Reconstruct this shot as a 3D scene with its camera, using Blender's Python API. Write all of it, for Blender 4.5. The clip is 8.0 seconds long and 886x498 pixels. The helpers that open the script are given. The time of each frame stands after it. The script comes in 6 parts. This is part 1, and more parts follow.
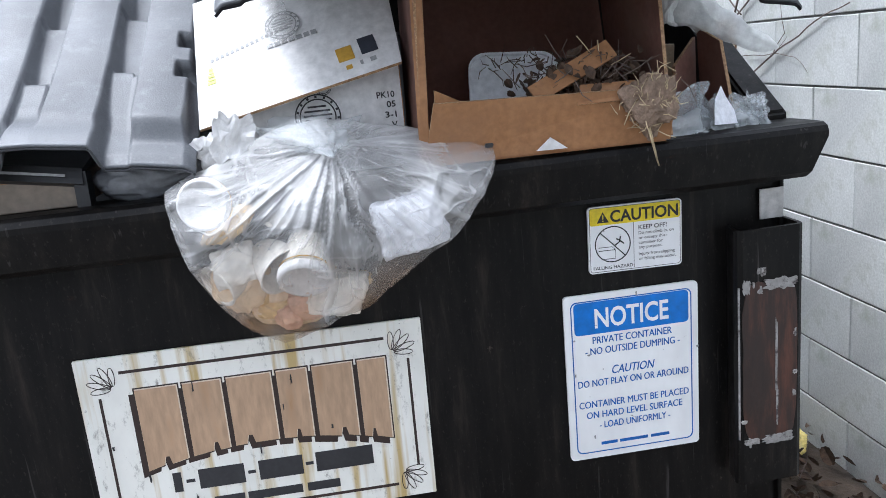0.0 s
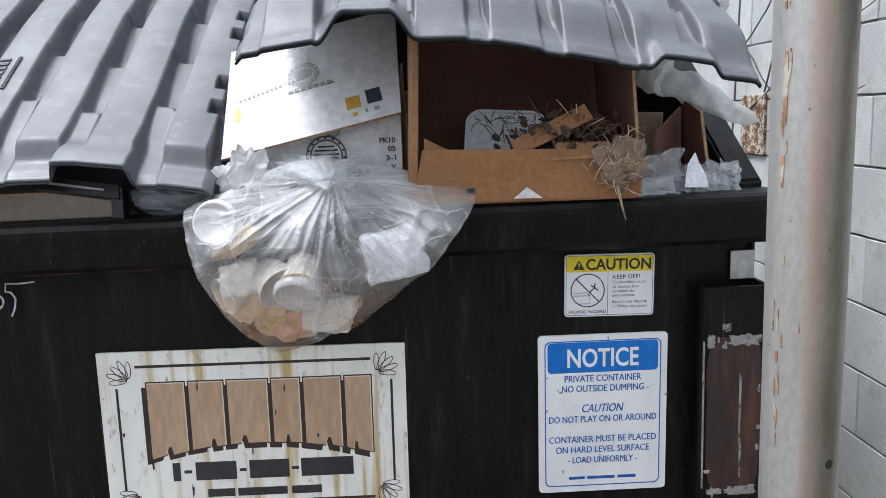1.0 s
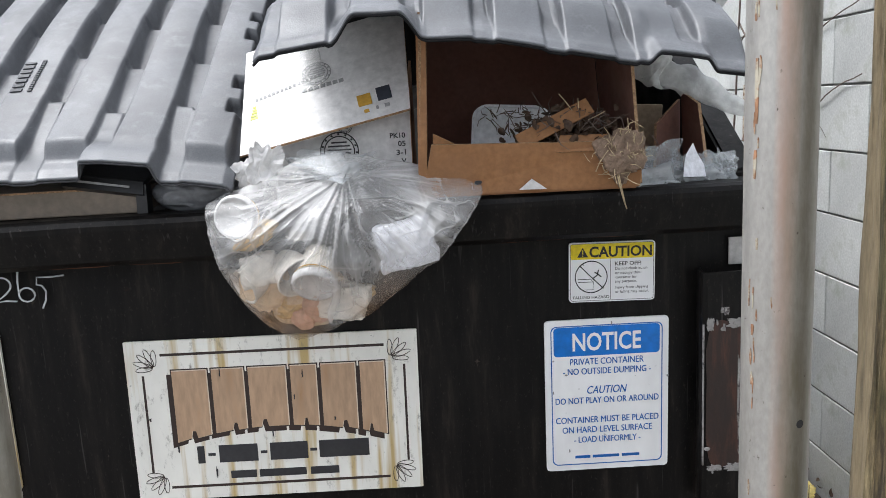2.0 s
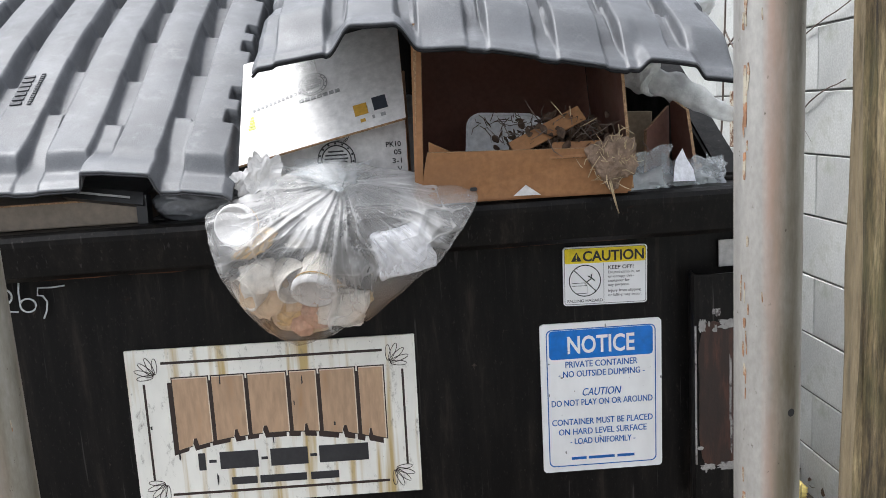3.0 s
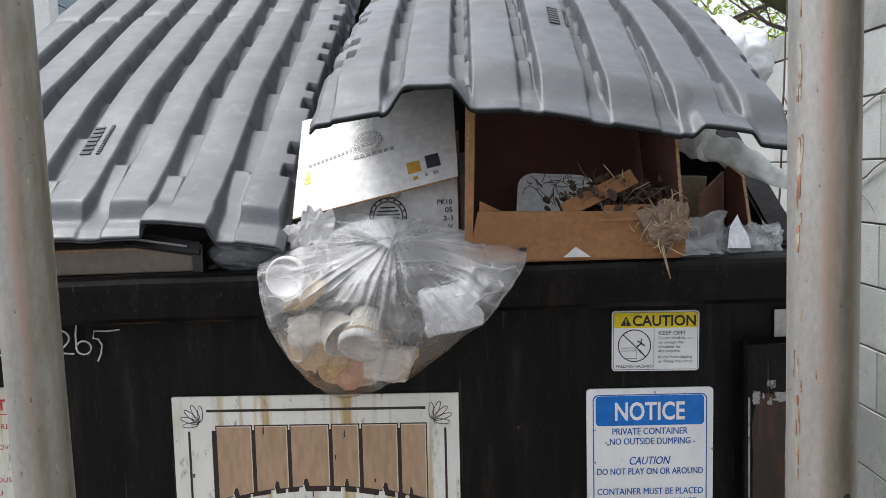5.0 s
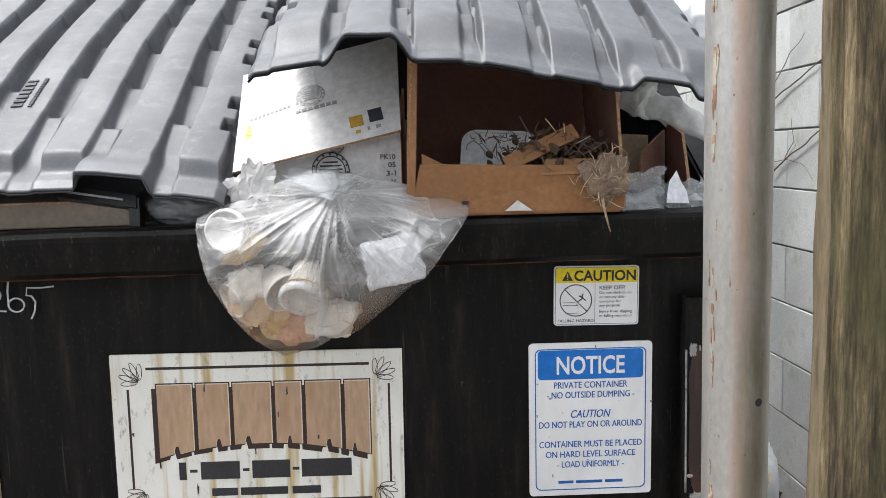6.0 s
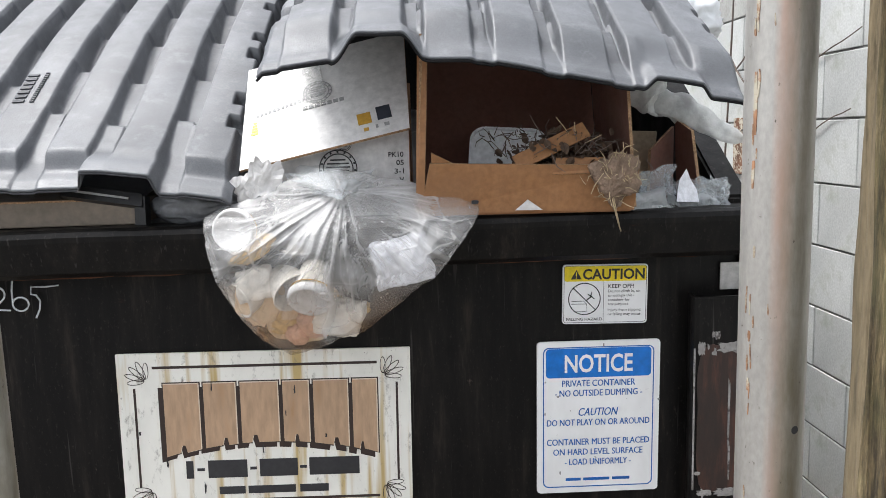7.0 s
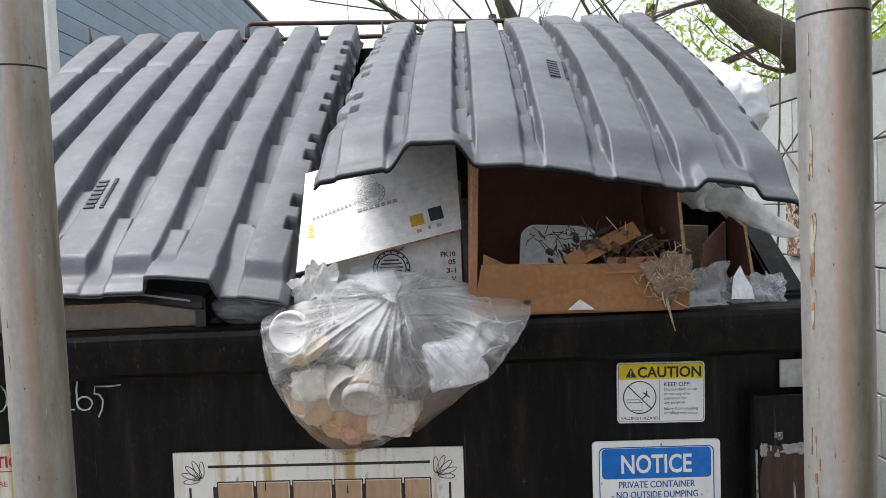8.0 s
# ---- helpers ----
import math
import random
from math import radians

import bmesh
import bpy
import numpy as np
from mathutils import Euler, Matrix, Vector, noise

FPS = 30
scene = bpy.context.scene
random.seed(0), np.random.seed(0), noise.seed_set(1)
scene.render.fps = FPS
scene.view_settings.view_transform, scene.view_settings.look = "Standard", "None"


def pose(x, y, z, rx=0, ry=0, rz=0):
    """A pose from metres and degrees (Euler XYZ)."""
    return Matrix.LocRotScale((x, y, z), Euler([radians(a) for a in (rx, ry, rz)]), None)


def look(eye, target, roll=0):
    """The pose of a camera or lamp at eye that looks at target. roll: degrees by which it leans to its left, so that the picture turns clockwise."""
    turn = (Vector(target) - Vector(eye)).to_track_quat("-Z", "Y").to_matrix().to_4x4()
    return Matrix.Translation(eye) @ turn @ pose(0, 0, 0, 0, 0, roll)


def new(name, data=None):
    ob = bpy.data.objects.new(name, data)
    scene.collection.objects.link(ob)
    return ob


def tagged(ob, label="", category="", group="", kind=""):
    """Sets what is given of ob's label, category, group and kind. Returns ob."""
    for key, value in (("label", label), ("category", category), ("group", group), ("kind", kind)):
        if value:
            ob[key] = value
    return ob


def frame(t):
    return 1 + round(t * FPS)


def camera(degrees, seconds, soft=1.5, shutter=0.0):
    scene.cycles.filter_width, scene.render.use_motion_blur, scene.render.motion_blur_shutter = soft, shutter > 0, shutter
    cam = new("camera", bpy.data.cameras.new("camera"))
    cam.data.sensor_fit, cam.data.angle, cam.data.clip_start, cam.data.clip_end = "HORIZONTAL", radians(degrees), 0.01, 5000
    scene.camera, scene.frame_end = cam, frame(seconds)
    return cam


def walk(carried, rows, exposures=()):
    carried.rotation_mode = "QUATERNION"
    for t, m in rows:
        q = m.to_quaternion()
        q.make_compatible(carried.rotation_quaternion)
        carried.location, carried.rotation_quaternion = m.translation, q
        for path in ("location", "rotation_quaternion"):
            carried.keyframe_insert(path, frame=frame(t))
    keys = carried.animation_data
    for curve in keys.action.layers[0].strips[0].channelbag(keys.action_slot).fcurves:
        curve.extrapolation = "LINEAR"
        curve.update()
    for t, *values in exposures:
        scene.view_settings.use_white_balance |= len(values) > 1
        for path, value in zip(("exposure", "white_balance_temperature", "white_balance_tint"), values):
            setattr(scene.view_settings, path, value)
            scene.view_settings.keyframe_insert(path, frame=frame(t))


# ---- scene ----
cam = camera(59.0, 8.0, soft=0.85)
PATH = [
    (0, (-0.363, -1.310, 1.404), (-0.129, 0.615, 0.915), -5.9),
    (0.2, (-0.361, -1.351, 1.418), (-0.115, 0.583, 0.972), -4.8),
    (0.5, (-0.359, -1.414, 1.438), (-0.079, 0.533, 1.075), -3.1),
    (0.8, (-0.283, -1.447, 1.408), (-0.118, 0.518, 1.074), -2.6),
    (1, (-0.232, -1.470, 1.388), (-0.156, 0.500, 1.047), -2.3),
    (1.2, (-0.233, -1.484, 1.390), (-0.182, 0.482, 1.030), -2.5),
    (2.3, (-0.239, -1.565, 1.401), (-0.171, 0.400, 1.038), -3.5),
    (2.5, (-0.240, -1.580, 1.403), (-0.159, 0.386, 1.047), -3.7),
    (2.8, (-0.247, -1.571, 1.400), (-0.149, 0.396, 1.050), -3.7),
    (3, (-0.252, -1.564, 1.397), (-0.169, 0.405, 1.056), -3.7),
    (3.3, (-0.263, -1.560, 1.409), (-0.274, 0.413, 1.079), -2.8),
    (3.5, (-0.271, -1.557, 1.416), (-0.313, 0.422, 1.134), -2.2),
    (3.7, (-0.269, -1.557, 1.427), (-0.343, 0.433, 1.239), -2.3),
    (4, (-0.265, -1.557, 1.443), (-0.332, 0.435, 1.274), -2.4),
    (4.2, (-0.262, -1.559, 1.438), (-0.327, 0.433, 1.265), -2.4),
    (4.5, (-0.257, -1.562, 1.430), (-0.313, 0.430, 1.252), -2.4),
    (4.7, (-0.253, -1.563, 1.419), (-0.301, 0.427, 1.221), -2.3),
    (5.8, (-0.227, -1.567, 1.356), (-0.197, 0.424, 1.178), -1.9),
    (6, (-0.222, -1.568, 1.345), (-0.152, 0.416, 1.104), -1.8),
    (6.2, (-0.227, -1.566, 1.343), (-0.130, 0.411, 1.052), -1.8),
    (6.5, (-0.235, -1.561, 1.340), (-0.149, 0.415, 1.046), -1.7),
    (6.8, (-0.245, -1.556, 1.363), (-0.156, 0.422, 1.080), -1.7),
    (7, (-0.252, -1.552, 1.379), (-0.165, 0.425, 1.090), -1.7),
    (7.3, (-0.255, -1.551, 1.396), (-0.179, 0.424, 1.089), -1.8),
    (7.5, (-0.256, -1.551, 1.407), (-0.205, 0.436, 1.182), -1.9),
    (7.7, (-0.258, -1.555, 1.418), (-0.253, 0.438, 1.256), -2.2),
    (8, (-0.260, -1.562, 1.435), (-0.286, 0.435, 1.332), -2.5),
]
walk(cam, [(t, look(eye, target, roll)) for t, eye, target, roll in PATH],
     exposures=[(0.0, 1.46, 5800, 10), (0.5, 1.06, 5850, 10), (1.0, 1.18, 6000, 10), (2.5, 1.26, 6300, 10), (3.5, 1.29, 6300, 10), (4.0, 0.98, 6300, 10), (4.5, 0.86, 6300, 10), (6.5, 1.38, 6450, 10), (7.0, 1.38, 6400, 10), (8.0, 0.95, 6350, 10)])

# ---- sky, sun ----
world = bpy.data.worlds.new("sky")
scene.world = world
world.use_nodes = True
wn, wl = world.node_tree.nodes, world.node_tree.links
sky = wn.new("ShaderNodeTexSky")
sky.sky_type, sky.sun_disc = "NISHITA", False
sky.sun_elevation, sky.sun_rotation = radians(72), radians(-70)
sky.dust_density, sky.ozone_density = 4.0, 0.6
grey = wn.new("ShaderNodeHueSaturation")          # an overcast sky: the same light with little colour
grey.inputs["Saturation"].default_value = 0.22
grey.inputs["Value"].default_value = 1.0
wl.new(sky.outputs[0], grey.inputs["Color"])
wl.new(grey.outputs[0], wn["Background"].inputs["Color"])
wn["Background"].inputs["Strength"].default_value = 0.15
sun_data = bpy.data.lights.new("sun", "SUN")
sun_data.energy, sun_data.angle, sun_data.color = 1.25, radians(18), (1.0, 0.99, 0.975)
sun = new("sun", sun_data)
sun.matrix_world = look((-3.8, -0.8, 8.5), (0, 0, 1))

# ---- materials ----


def nodes_of(name):
    m = bpy.data.materials.new(name)
    m.use_nodes = True
    nt = m.node_tree
    return m, nt, nt.nodes, nt.links, nt.nodes["Principled BSDF"]


def noise_node(nt, scale, detail=6, stretch=(1, 1, 1), rough=0.6):
    co = nt.nodes.new("ShaderNodeTexCoord")
    mp = nt.nodes.new("ShaderNodeMapping")
    mp.inputs["Scale"].default_value = stretch
    nt.links.new(co.outputs["Object"], mp.inputs["Vector"])
    tx = nt.nodes.new("ShaderNodeTexNoise")
    tx.inputs["Scale"].default_value, tx.inputs["Detail"].default_value = scale, detail
    tx.inputs["Roughness"].default_value = rough
    nt.links.new(mp.outputs[0], tx.inputs["Vector"])
    return tx.outputs["Fac"]


def ramp_node(nt, fac, stops):
    r = nt.nodes.new("ShaderNodeValToRGB")
    while len(r.color_ramp.elements) < len(stops):
        r.color_ramp.elements.new(0.5)
    for e, (p, c) in zip(r.color_ramp.elements, stops):
        e.position, e.color = p, (*c, 1) if len(c) == 3 else c
    nt.links.new(fac, r.inputs[0])
    return r.outputs[0]


def mix_node(nt, fac, a, b, blend="MIX"):
    x = nt.nodes.new("ShaderNodeMix")
    x.data_type, x.blend_type = "RGBA", blend
    for sock, v in ((x.inputs[0], fac), (x.inputs[6], a), (x.inputs[7], b)):
        if isinstance(v, (int, float)):
            sock.default_value = v
        elif isinstance(v, tuple):
            sock.default_value = (*v, 1)
        else:
            nt.links.new(v, sock)
    return x.outputs[2]


def bump_node(nt, fac, bsdf, strength=0.2, distance=0.002):
    b = nt.nodes.new("ShaderNodeBump")
    b.inputs["Strength"].default_value, b.inputs["Distance"].default_value = strength, distance
    nt.links.new(fac, b.inputs["Height"])
    nt.links.new(b.outputs[0], bsdf.inputs["Normal"])


def surface(name, base, rough=0.6, metal=0.0, vary=0.25, big=4.0, fine=120.0, bump=0.15, stain=None, stretch=(1, 1, 1), stain_at=(0.58, 0.72), stain_scale=9.0, per_piece=0.0, depth=0.001):
    """Two scales of variation round a base colour, and a stain colour in patches."""
    m, nt, n, l, p = nodes_of(name)
    lo = tuple(c * (1 - vary) for c in base)
    hi = tuple(min(1, c * (1 + vary)) for c in base)
    a = ramp_node(nt, noise_node(nt, big, 5, stretch), [(0.3, lo), (0.7, hi)])
    f = noise_node(nt, fine, 4, stretch)
    g = ramp_node(nt, f, [(0.3, (0.8, 0.8, 0.8)), (0.7, (1.1, 1.1, 1.1))])
    col = mix_node(nt, 1.0, a, g, "MULTIPLY")
    if stain:
        s = ramp_node(nt, noise_node(nt, stain_scale, 8, stretch, 0.7), [(stain_at[0], (0, 0, 0)), (stain_at[1], (1, 1, 1))])
        col = mix_node(nt, s, col, stain)
    if per_piece:
        oi = n.new("ShaderNodeObjectInfo")
        v = ramp_node(nt, oi.outputs["Random"], [(0, (1 - per_piece,) * 3), (1, (1, 1, 1))])
        col = mix_node(nt, 1.0, col, v, "MULTIPLY")
    l.new(col, p.inputs["Base Color"])
    rr = ramp_node(nt, noise_node(nt, big * 3, 4, stretch), [(0.3, (rough * 0.8,) * 3), (0.7, (min(1, rough * 1.2),) * 3)])
    l.new(rr, p.inputs["Roughness"])
    p.inputs["Metallic"].default_value = metal
    if bump:
        bump_node(nt, f, p, bump, depth)
    return m


def paint_black():
    """Black enamel: faded runs, grey scuffs, rust specks."""
    m, nt, n, l, p = nodes_of("black_enamel")
    runs = ramp_node(nt, noise_node(nt, 26, 7, (1, 1, 0.12), 0.7), [(0.44, (0.0035, 0.0032, 0.0031)), (0.57, (0.0080, 0.0069, 0.0062)), (0.72, (0.028, 0.022, 0.018))])
    spots = ramp_node(nt, noise_node(nt, 38, 8, (1, 1, 0.8), 0.75), [(0.66, (0, 0, 0)), (0.72, (1, 1, 1))])
    col = mix_node(nt, spots, runs, (0.060, 0.047, 0.039))
    dust = ramp_node(nt, noise_node(nt, 170, 5, (1, 1, 0.5), 0.7), [(0.58, (0, 0, 0)), (0.69, (0.7,) * 3)])
    col = mix_node(nt, dust, col, (0.030, 0.025, 0.022))
    scr = ramp_node(nt, noise_node(nt, 120, 3, (1, 1, 0.04), 0.5), [(0.66, (0, 0, 0)), (0.74, (0.6, 0.6, 0.6))])
    col = mix_node(nt, scr, col, (0.055, 0.05, 0.048))
    rust = ramp_node(nt, noise_node(nt, 7, 9, (1, 1, 2.2), 0.75), [(0.66, (0, 0, 0)), (0.78, (0.55, 0.55, 0.55))])
    col = mix_node(nt, rust, col, (0.075, 0.026, 0.012))
    l.new(col, p.inputs["Base Color"])
    p.inputs["Specular IOR Level"].default_value = 0.17
    r = ramp_node(nt, noise_node(nt, 14, 6), [(0.3, (0.33,) * 3), (0.7, (0.6,) * 3)])
    l.new(r, p.inputs["Roughness"])
    bump_node(nt, noise_node(nt, 60, 6), p, 0.25, 0.0015)
    return m


def paint_worn():
    """The worn inside of the lifting sleeve: rust over bare steel."""
    m, nt, n, l, p = nodes_of("worn_rust")
    c = ramp_node(nt, noise_node(nt, 18, 9, (1.6, 1, 0.25), 0.7), [(0.3, (0.009, 0.006, 0.005)), (0.48, (0.022, 0.010, 0.007)), (0.64, (0.075, 0.025, 0.014)), (0.80, (0.075, 0.045, 0.035))])
    l.new(c, p.inputs["Base Color"])
    p.inputs["Roughness"].default_value = 0.5
    bump_node(nt, noise_node(nt, 70, 6), p, 0.35, 0.002)
    return m


def film(name, colour, clear_lo, clear_hi, scale=14.0, stretch=(1, 1, 1), rough=0.28):
    """Thin polythene: part clear, part milky, with gloss."""
    m, nt, n, l, p = nodes_of(name)
    p.inputs["Base Color"].default_value = (*colour, 1)
    p.inputs["Roughness"].default_value = rough
    p.inputs["IOR"].default_value = 1.5
    f = noise_node(nt, scale, 6, stretch)
    alpha = ramp_node(nt, f, [(0.32, (1 - clear_hi,) * 3), (0.68, (1 - clear_lo,) * 3)])
    l.new(alpha, p.inputs["Alpha"])
    bump_node(nt, noise_node(nt, scale * 4, 5, stretch), p, 0.6, 0.004)
    return m


def plate_sign(name, base, drips):
    """Painted sign sheet with dirt, pits and drips."""
    m, nt, n, l, p = nodes_of(name)
    c = ramp_node(nt, noise_node(nt, 9, 8, (1, 1, 0.5)), [(0.35, base), (0.75, tuple(x * 0.82 for x in base))])
    if drips:
        d = ramp_node(nt, noise_node(nt, 24, 5, (1, 1, 0.05), 0.55), [(0.52, (0, 0, 0)), (0.64, (0.9,) * 3)])
        c = mix_node(nt, d, c, (0.47, 0.33, 0.10))
        k = ramp_node(nt, noise_node(nt, 34, 9, (1, 1, 0.45), 0.8), [(0.56, (0, 0, 0)), (0.68, (0.85,) * 3)])
        c = mix_node(nt, k, c, (0.17, 0.16, 0.13))
    pit = ramp_node(nt, noise_node(nt, 95, 4), [(0.69, (0, 0, 0)), (0.75, (1, 1, 1))])
    c = mix_node(nt, pit, c, (0.25, 0.24, 0.23))
    l.new(c, p.inputs["Base Color"])
    p.inputs["Roughness"].default_value = 0.42
    return m


M_BLACK = paint_black()
M_WORN = paint_worn()
M_RUST = surface("rust", (0.12, 0.045, 0.02), 0.85, 0.0, 0.5, 12, 90, 0.4, (0.25, 0.11, 0.05))
M_ROD = surface("old_bar_steel", (0.075, 0.050, 0.042), 0.7, 0.2, 0.4, 14, 90, 0.3, (0.13, 0.055, 0.03), stain_at=(0.52, 0.66))
M_BARE = surface("bare_metal", (0.42, 0.41, 0.40), 0.45, 0.3, 0.3, 14, 90, 0.2, (0.16, 0.13, 0.11))
M_CHIP = surface("chipped_primer", (0.30, 0.29, 0.28), 0.6, 0.0, 0.4, 20, 120, 0.3, (0.05, 0.04, 0.04), stain_at=(0.5, 0.6), stain_scale=40)
M_LID = surface("lid_plastic", (0.091, 0.096, 0.105), 0.45, 0.0, 0.26, 7, 330, 0.55, (0.16, 0.165, 0.175), stain_at=(0.54, 0.78), stain_scale=22)
_nt = M_LID.node_tree                  # pale scuffs and grit on the moulded skin
_p = _nt.nodes["Principled BSDF"]
_base = _p.inputs["Base Color"].links[0].from_socket
_sc = ramp_node(_nt, noise_node(_nt, 75, 5, (1, 0.5, 1), 0.65), [(0.66, (0, 0, 0)), (0.74, (0.5, 0.5, 0.5))])
_sp = ramp_node(_nt, noise_node(_nt, 210, 3), [(0.70, (0, 0, 0)), (0.76, (0.8, 0.8, 0.8))])
_nt.links.new(mix_node(_nt, _sp, mix_node(_nt, _sc, _base, (0.20, 0.205, 0.215)), (0.035, 0.036, 0.038)), _p.inputs["Base Color"])
M_LIDTXT = surface("lid_plastic_dark", (0.052, 0.054, 0.060), 0.7)
# near-black, paints the shadow line below the right lid's edge
M_LIPSHADE = surface("lid_lip_shade", (0.009, 0.009, 0.010), 0.85)
M_LIPSHADE.node_tree.nodes["Principled BSDF"].inputs["Specular IOR Level"].default_value = 0.2


def galvanised(name, angle):
    """Zinc-coated pipe: drawn grain, dark pits, and painted reflections: a pinkish streak at angle, dull olive beside
    it.
    """
    m, nt, n, l, p = nodes_of(name)
    c = ramp_node(nt, noise_node(nt, 34, 6, (1, 1, 0.10), 0.6), [(0.32, (0.32, 0.305, 0.28)), (0.7, (0.46, 0.445, 0.42))])
    c = mix_node(nt, 1.0, c, ramp_node(nt, noise_node(nt, 260, 4, (1, 1, 0.5)), [(0.3, (0.86,) * 3), (0.7, (1.06,) * 3)]), "MULTIPLY")
    co = n.new("ShaderNodeTexCoord")

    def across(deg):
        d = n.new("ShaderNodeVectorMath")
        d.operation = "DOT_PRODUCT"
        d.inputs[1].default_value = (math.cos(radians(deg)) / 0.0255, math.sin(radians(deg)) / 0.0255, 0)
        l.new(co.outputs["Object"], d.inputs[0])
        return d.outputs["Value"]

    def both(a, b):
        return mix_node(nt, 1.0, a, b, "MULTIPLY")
    # pinkish reflection painted as a vertical streak facing this angle
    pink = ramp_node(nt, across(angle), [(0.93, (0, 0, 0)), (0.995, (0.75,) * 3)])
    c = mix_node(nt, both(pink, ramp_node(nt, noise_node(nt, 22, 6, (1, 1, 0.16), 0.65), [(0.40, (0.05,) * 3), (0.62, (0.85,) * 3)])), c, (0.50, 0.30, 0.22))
    # darker surroundings mirrored on one side, painted in olive
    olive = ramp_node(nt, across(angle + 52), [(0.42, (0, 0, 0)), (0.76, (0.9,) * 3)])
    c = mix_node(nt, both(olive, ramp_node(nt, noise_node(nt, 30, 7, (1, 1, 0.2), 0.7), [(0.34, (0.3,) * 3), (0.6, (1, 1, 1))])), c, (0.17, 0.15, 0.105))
    pits = ramp_node(nt, noise_node(nt, 130, 5, (1, 1, 0.6), 0.7), [(0.655, (0, 0, 0)), (0.70, (0.9,) * 3)])
    c = mix_node(nt, pits, c, (0.10, 0.085, 0.065))
    l.new(c, p.inputs["Base Color"])
    p.inputs["Metallic"].default_value = 0.55
    l.new(ramp_node(nt, noise_node(nt, 40, 5, (1, 1, 0.2)), [(0.3, (0.36,) * 3), (0.7, (0.50,) * 3)]), p.inputs["Roughness"])
    bump_node(nt, noise_node(nt, 160, 5, (1, 1, 0.5)), p, 0.12, 0.001)
    return m


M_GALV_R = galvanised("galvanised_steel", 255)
M_GALV_L = galvanised("galvanised_steel_left", 291)
M_ZINCRUST = surface("rust_streak", (0.27, 0.135, 0.07), 0.8, 0.0, 0.4, 40, 160, 0.3, (0.40, 0.36, 0.28), stain_at=(0.46, 0.56), stain_scale=70)


def old_wood():
    """Sawn timber gone grey-brown: dark wet streaks, open grain, a little green."""
    m, nt, n, l, p = nodes_of("weathered_wood")
    c = ramp_node(nt, noise_node(nt, 64, 8, (1, 1, 0.11), 0.72), [(0.38, (0.020, 0.014, 0.007)), (0.47, (0.070, 0.051, 0.024)), (0.55, (0.125, 0.094, 0.048)), (0.66, (0.23, 0.18, 0.10))])
    fine = noise_node(nt, 420, 5, (1, 1, 0.12), 0.7)
    g = ramp_node(nt, fine, [(0.36, (0.50,) * 3), (0.62, (1.35,) * 3)])
    c = mix_node(nt, 1.0, c, g, "MULTIPLY")
    moss = ramp_node(nt, noise_node(nt, 13, 7, (1, 1, 0.5), 0.7), [(0.50, (0, 0, 0)), (0.68, (0.6,) * 3)])
    c = mix_node(nt, moss, c, (0.075, 0.074, 0.026))
    crack = ramp_node(nt, noise_node(nt, 90, 3, (1, 1, 0.035), 0.5), [(0.68, (0, 0, 0)), (0.71, (0.7,) * 3)])
    c = mix_node(nt, crack, c, (0.013, 0.010, 0.007))
    l.new(c, p.inputs["Base Color"])
    p.inputs["Roughness"].default_value = 0.88
    bump_node(nt, fine, p, 0.8, 0.002)
    return m


M_WOOD = old_wood()
M_WOODPALE = surface("split_wood", (0.21, 0.165, 0.10), 0.85, 0.0, 0.55, 30, 220, 0.8, (0.09, 0.07, 0.04), stretch=(2, 2, 0.22), stain_at=(0.5, 0.62), stain_scale=30, depth=0.002)
M_BLOCK = surface("painted_block", (0.53, 0.54, 0.525), 0.7, 0.0, 0.2, 2.5, 150, 0.25, (0.33, 0.34, 0.28), stain_at=(0.53, 0.75), stain_scale=6, per_piece=0.12, depth=0.002)
M_CAP = surface("bare_block", (0.36, 0.36, 0.34), 0.9, 0.0, 0.25, 6, 120, 0.5, (0.16, 0.16, 0.14), per_piece=0.2, depth=0.002)
# mortar coloured dark to draw the shadow line below each course
M_MORTAR = surface("mortar_joint_shade", (0.15, 0.15, 0.14), 0.95, 0.0, 0.3, 8, 120, 0.5, (0.10, 0.11, 0.07))
M_SOIL = surface("soil", (0.075, 0.055, 0.04), 0.95, 0.0, 0.4, 5, 70, 0.9, (0.13, 0.10, 0.07), depth=0.006)
# assumed ground colour, pale so it reflects light up onto the bin front
M_CONCRETE = surface("bounce_concrete", (0.20, 0.195, 0.185), 0.9, 0.0, 0.20, 3, 140, 0.5, (0.13, 0.125, 0.115), depth=0.002)
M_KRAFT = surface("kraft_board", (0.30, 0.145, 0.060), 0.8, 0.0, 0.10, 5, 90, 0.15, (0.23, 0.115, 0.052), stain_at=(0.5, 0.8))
# darker kraft: carries the lid's shade inside the box; also the folded cardboard
M_DARKKRAFT = surface("shaded_dark_kraft", (0.150, 0.068, 0.050), 0.85, 0.0, 0.14, 5, 90, 0.15, (0.15, 0.085, 0.06), stain_at=(0.5, 0.8))
M_KRAFTEDGE = surface("kraft_edge", (0.34, 0.21, 0.115), 0.9, 0.0, 0.45, 160, 320, 0.5)
M_CARTON = surface("white_carton", (0.68, 0.67, 0.66), 0.55, 0.0, 0.05, 6, 60, 0.08, (0.66, 0.65, 0.63), stain_at=(0.6, 0.8))
M_TAPE = film("clear_tape", (0.85, 0.85, 0.83), 0.68, 0.92, 20, rough=0.12)
M_INK = surface("black_ink", (0.025, 0.025, 0.028), 0.6, vary=0.3, bump=0)
M_INKGREY = surface("grey_ink", (0.30, 0.30, 0.30), 0.7, vary=0.2, bump=0)
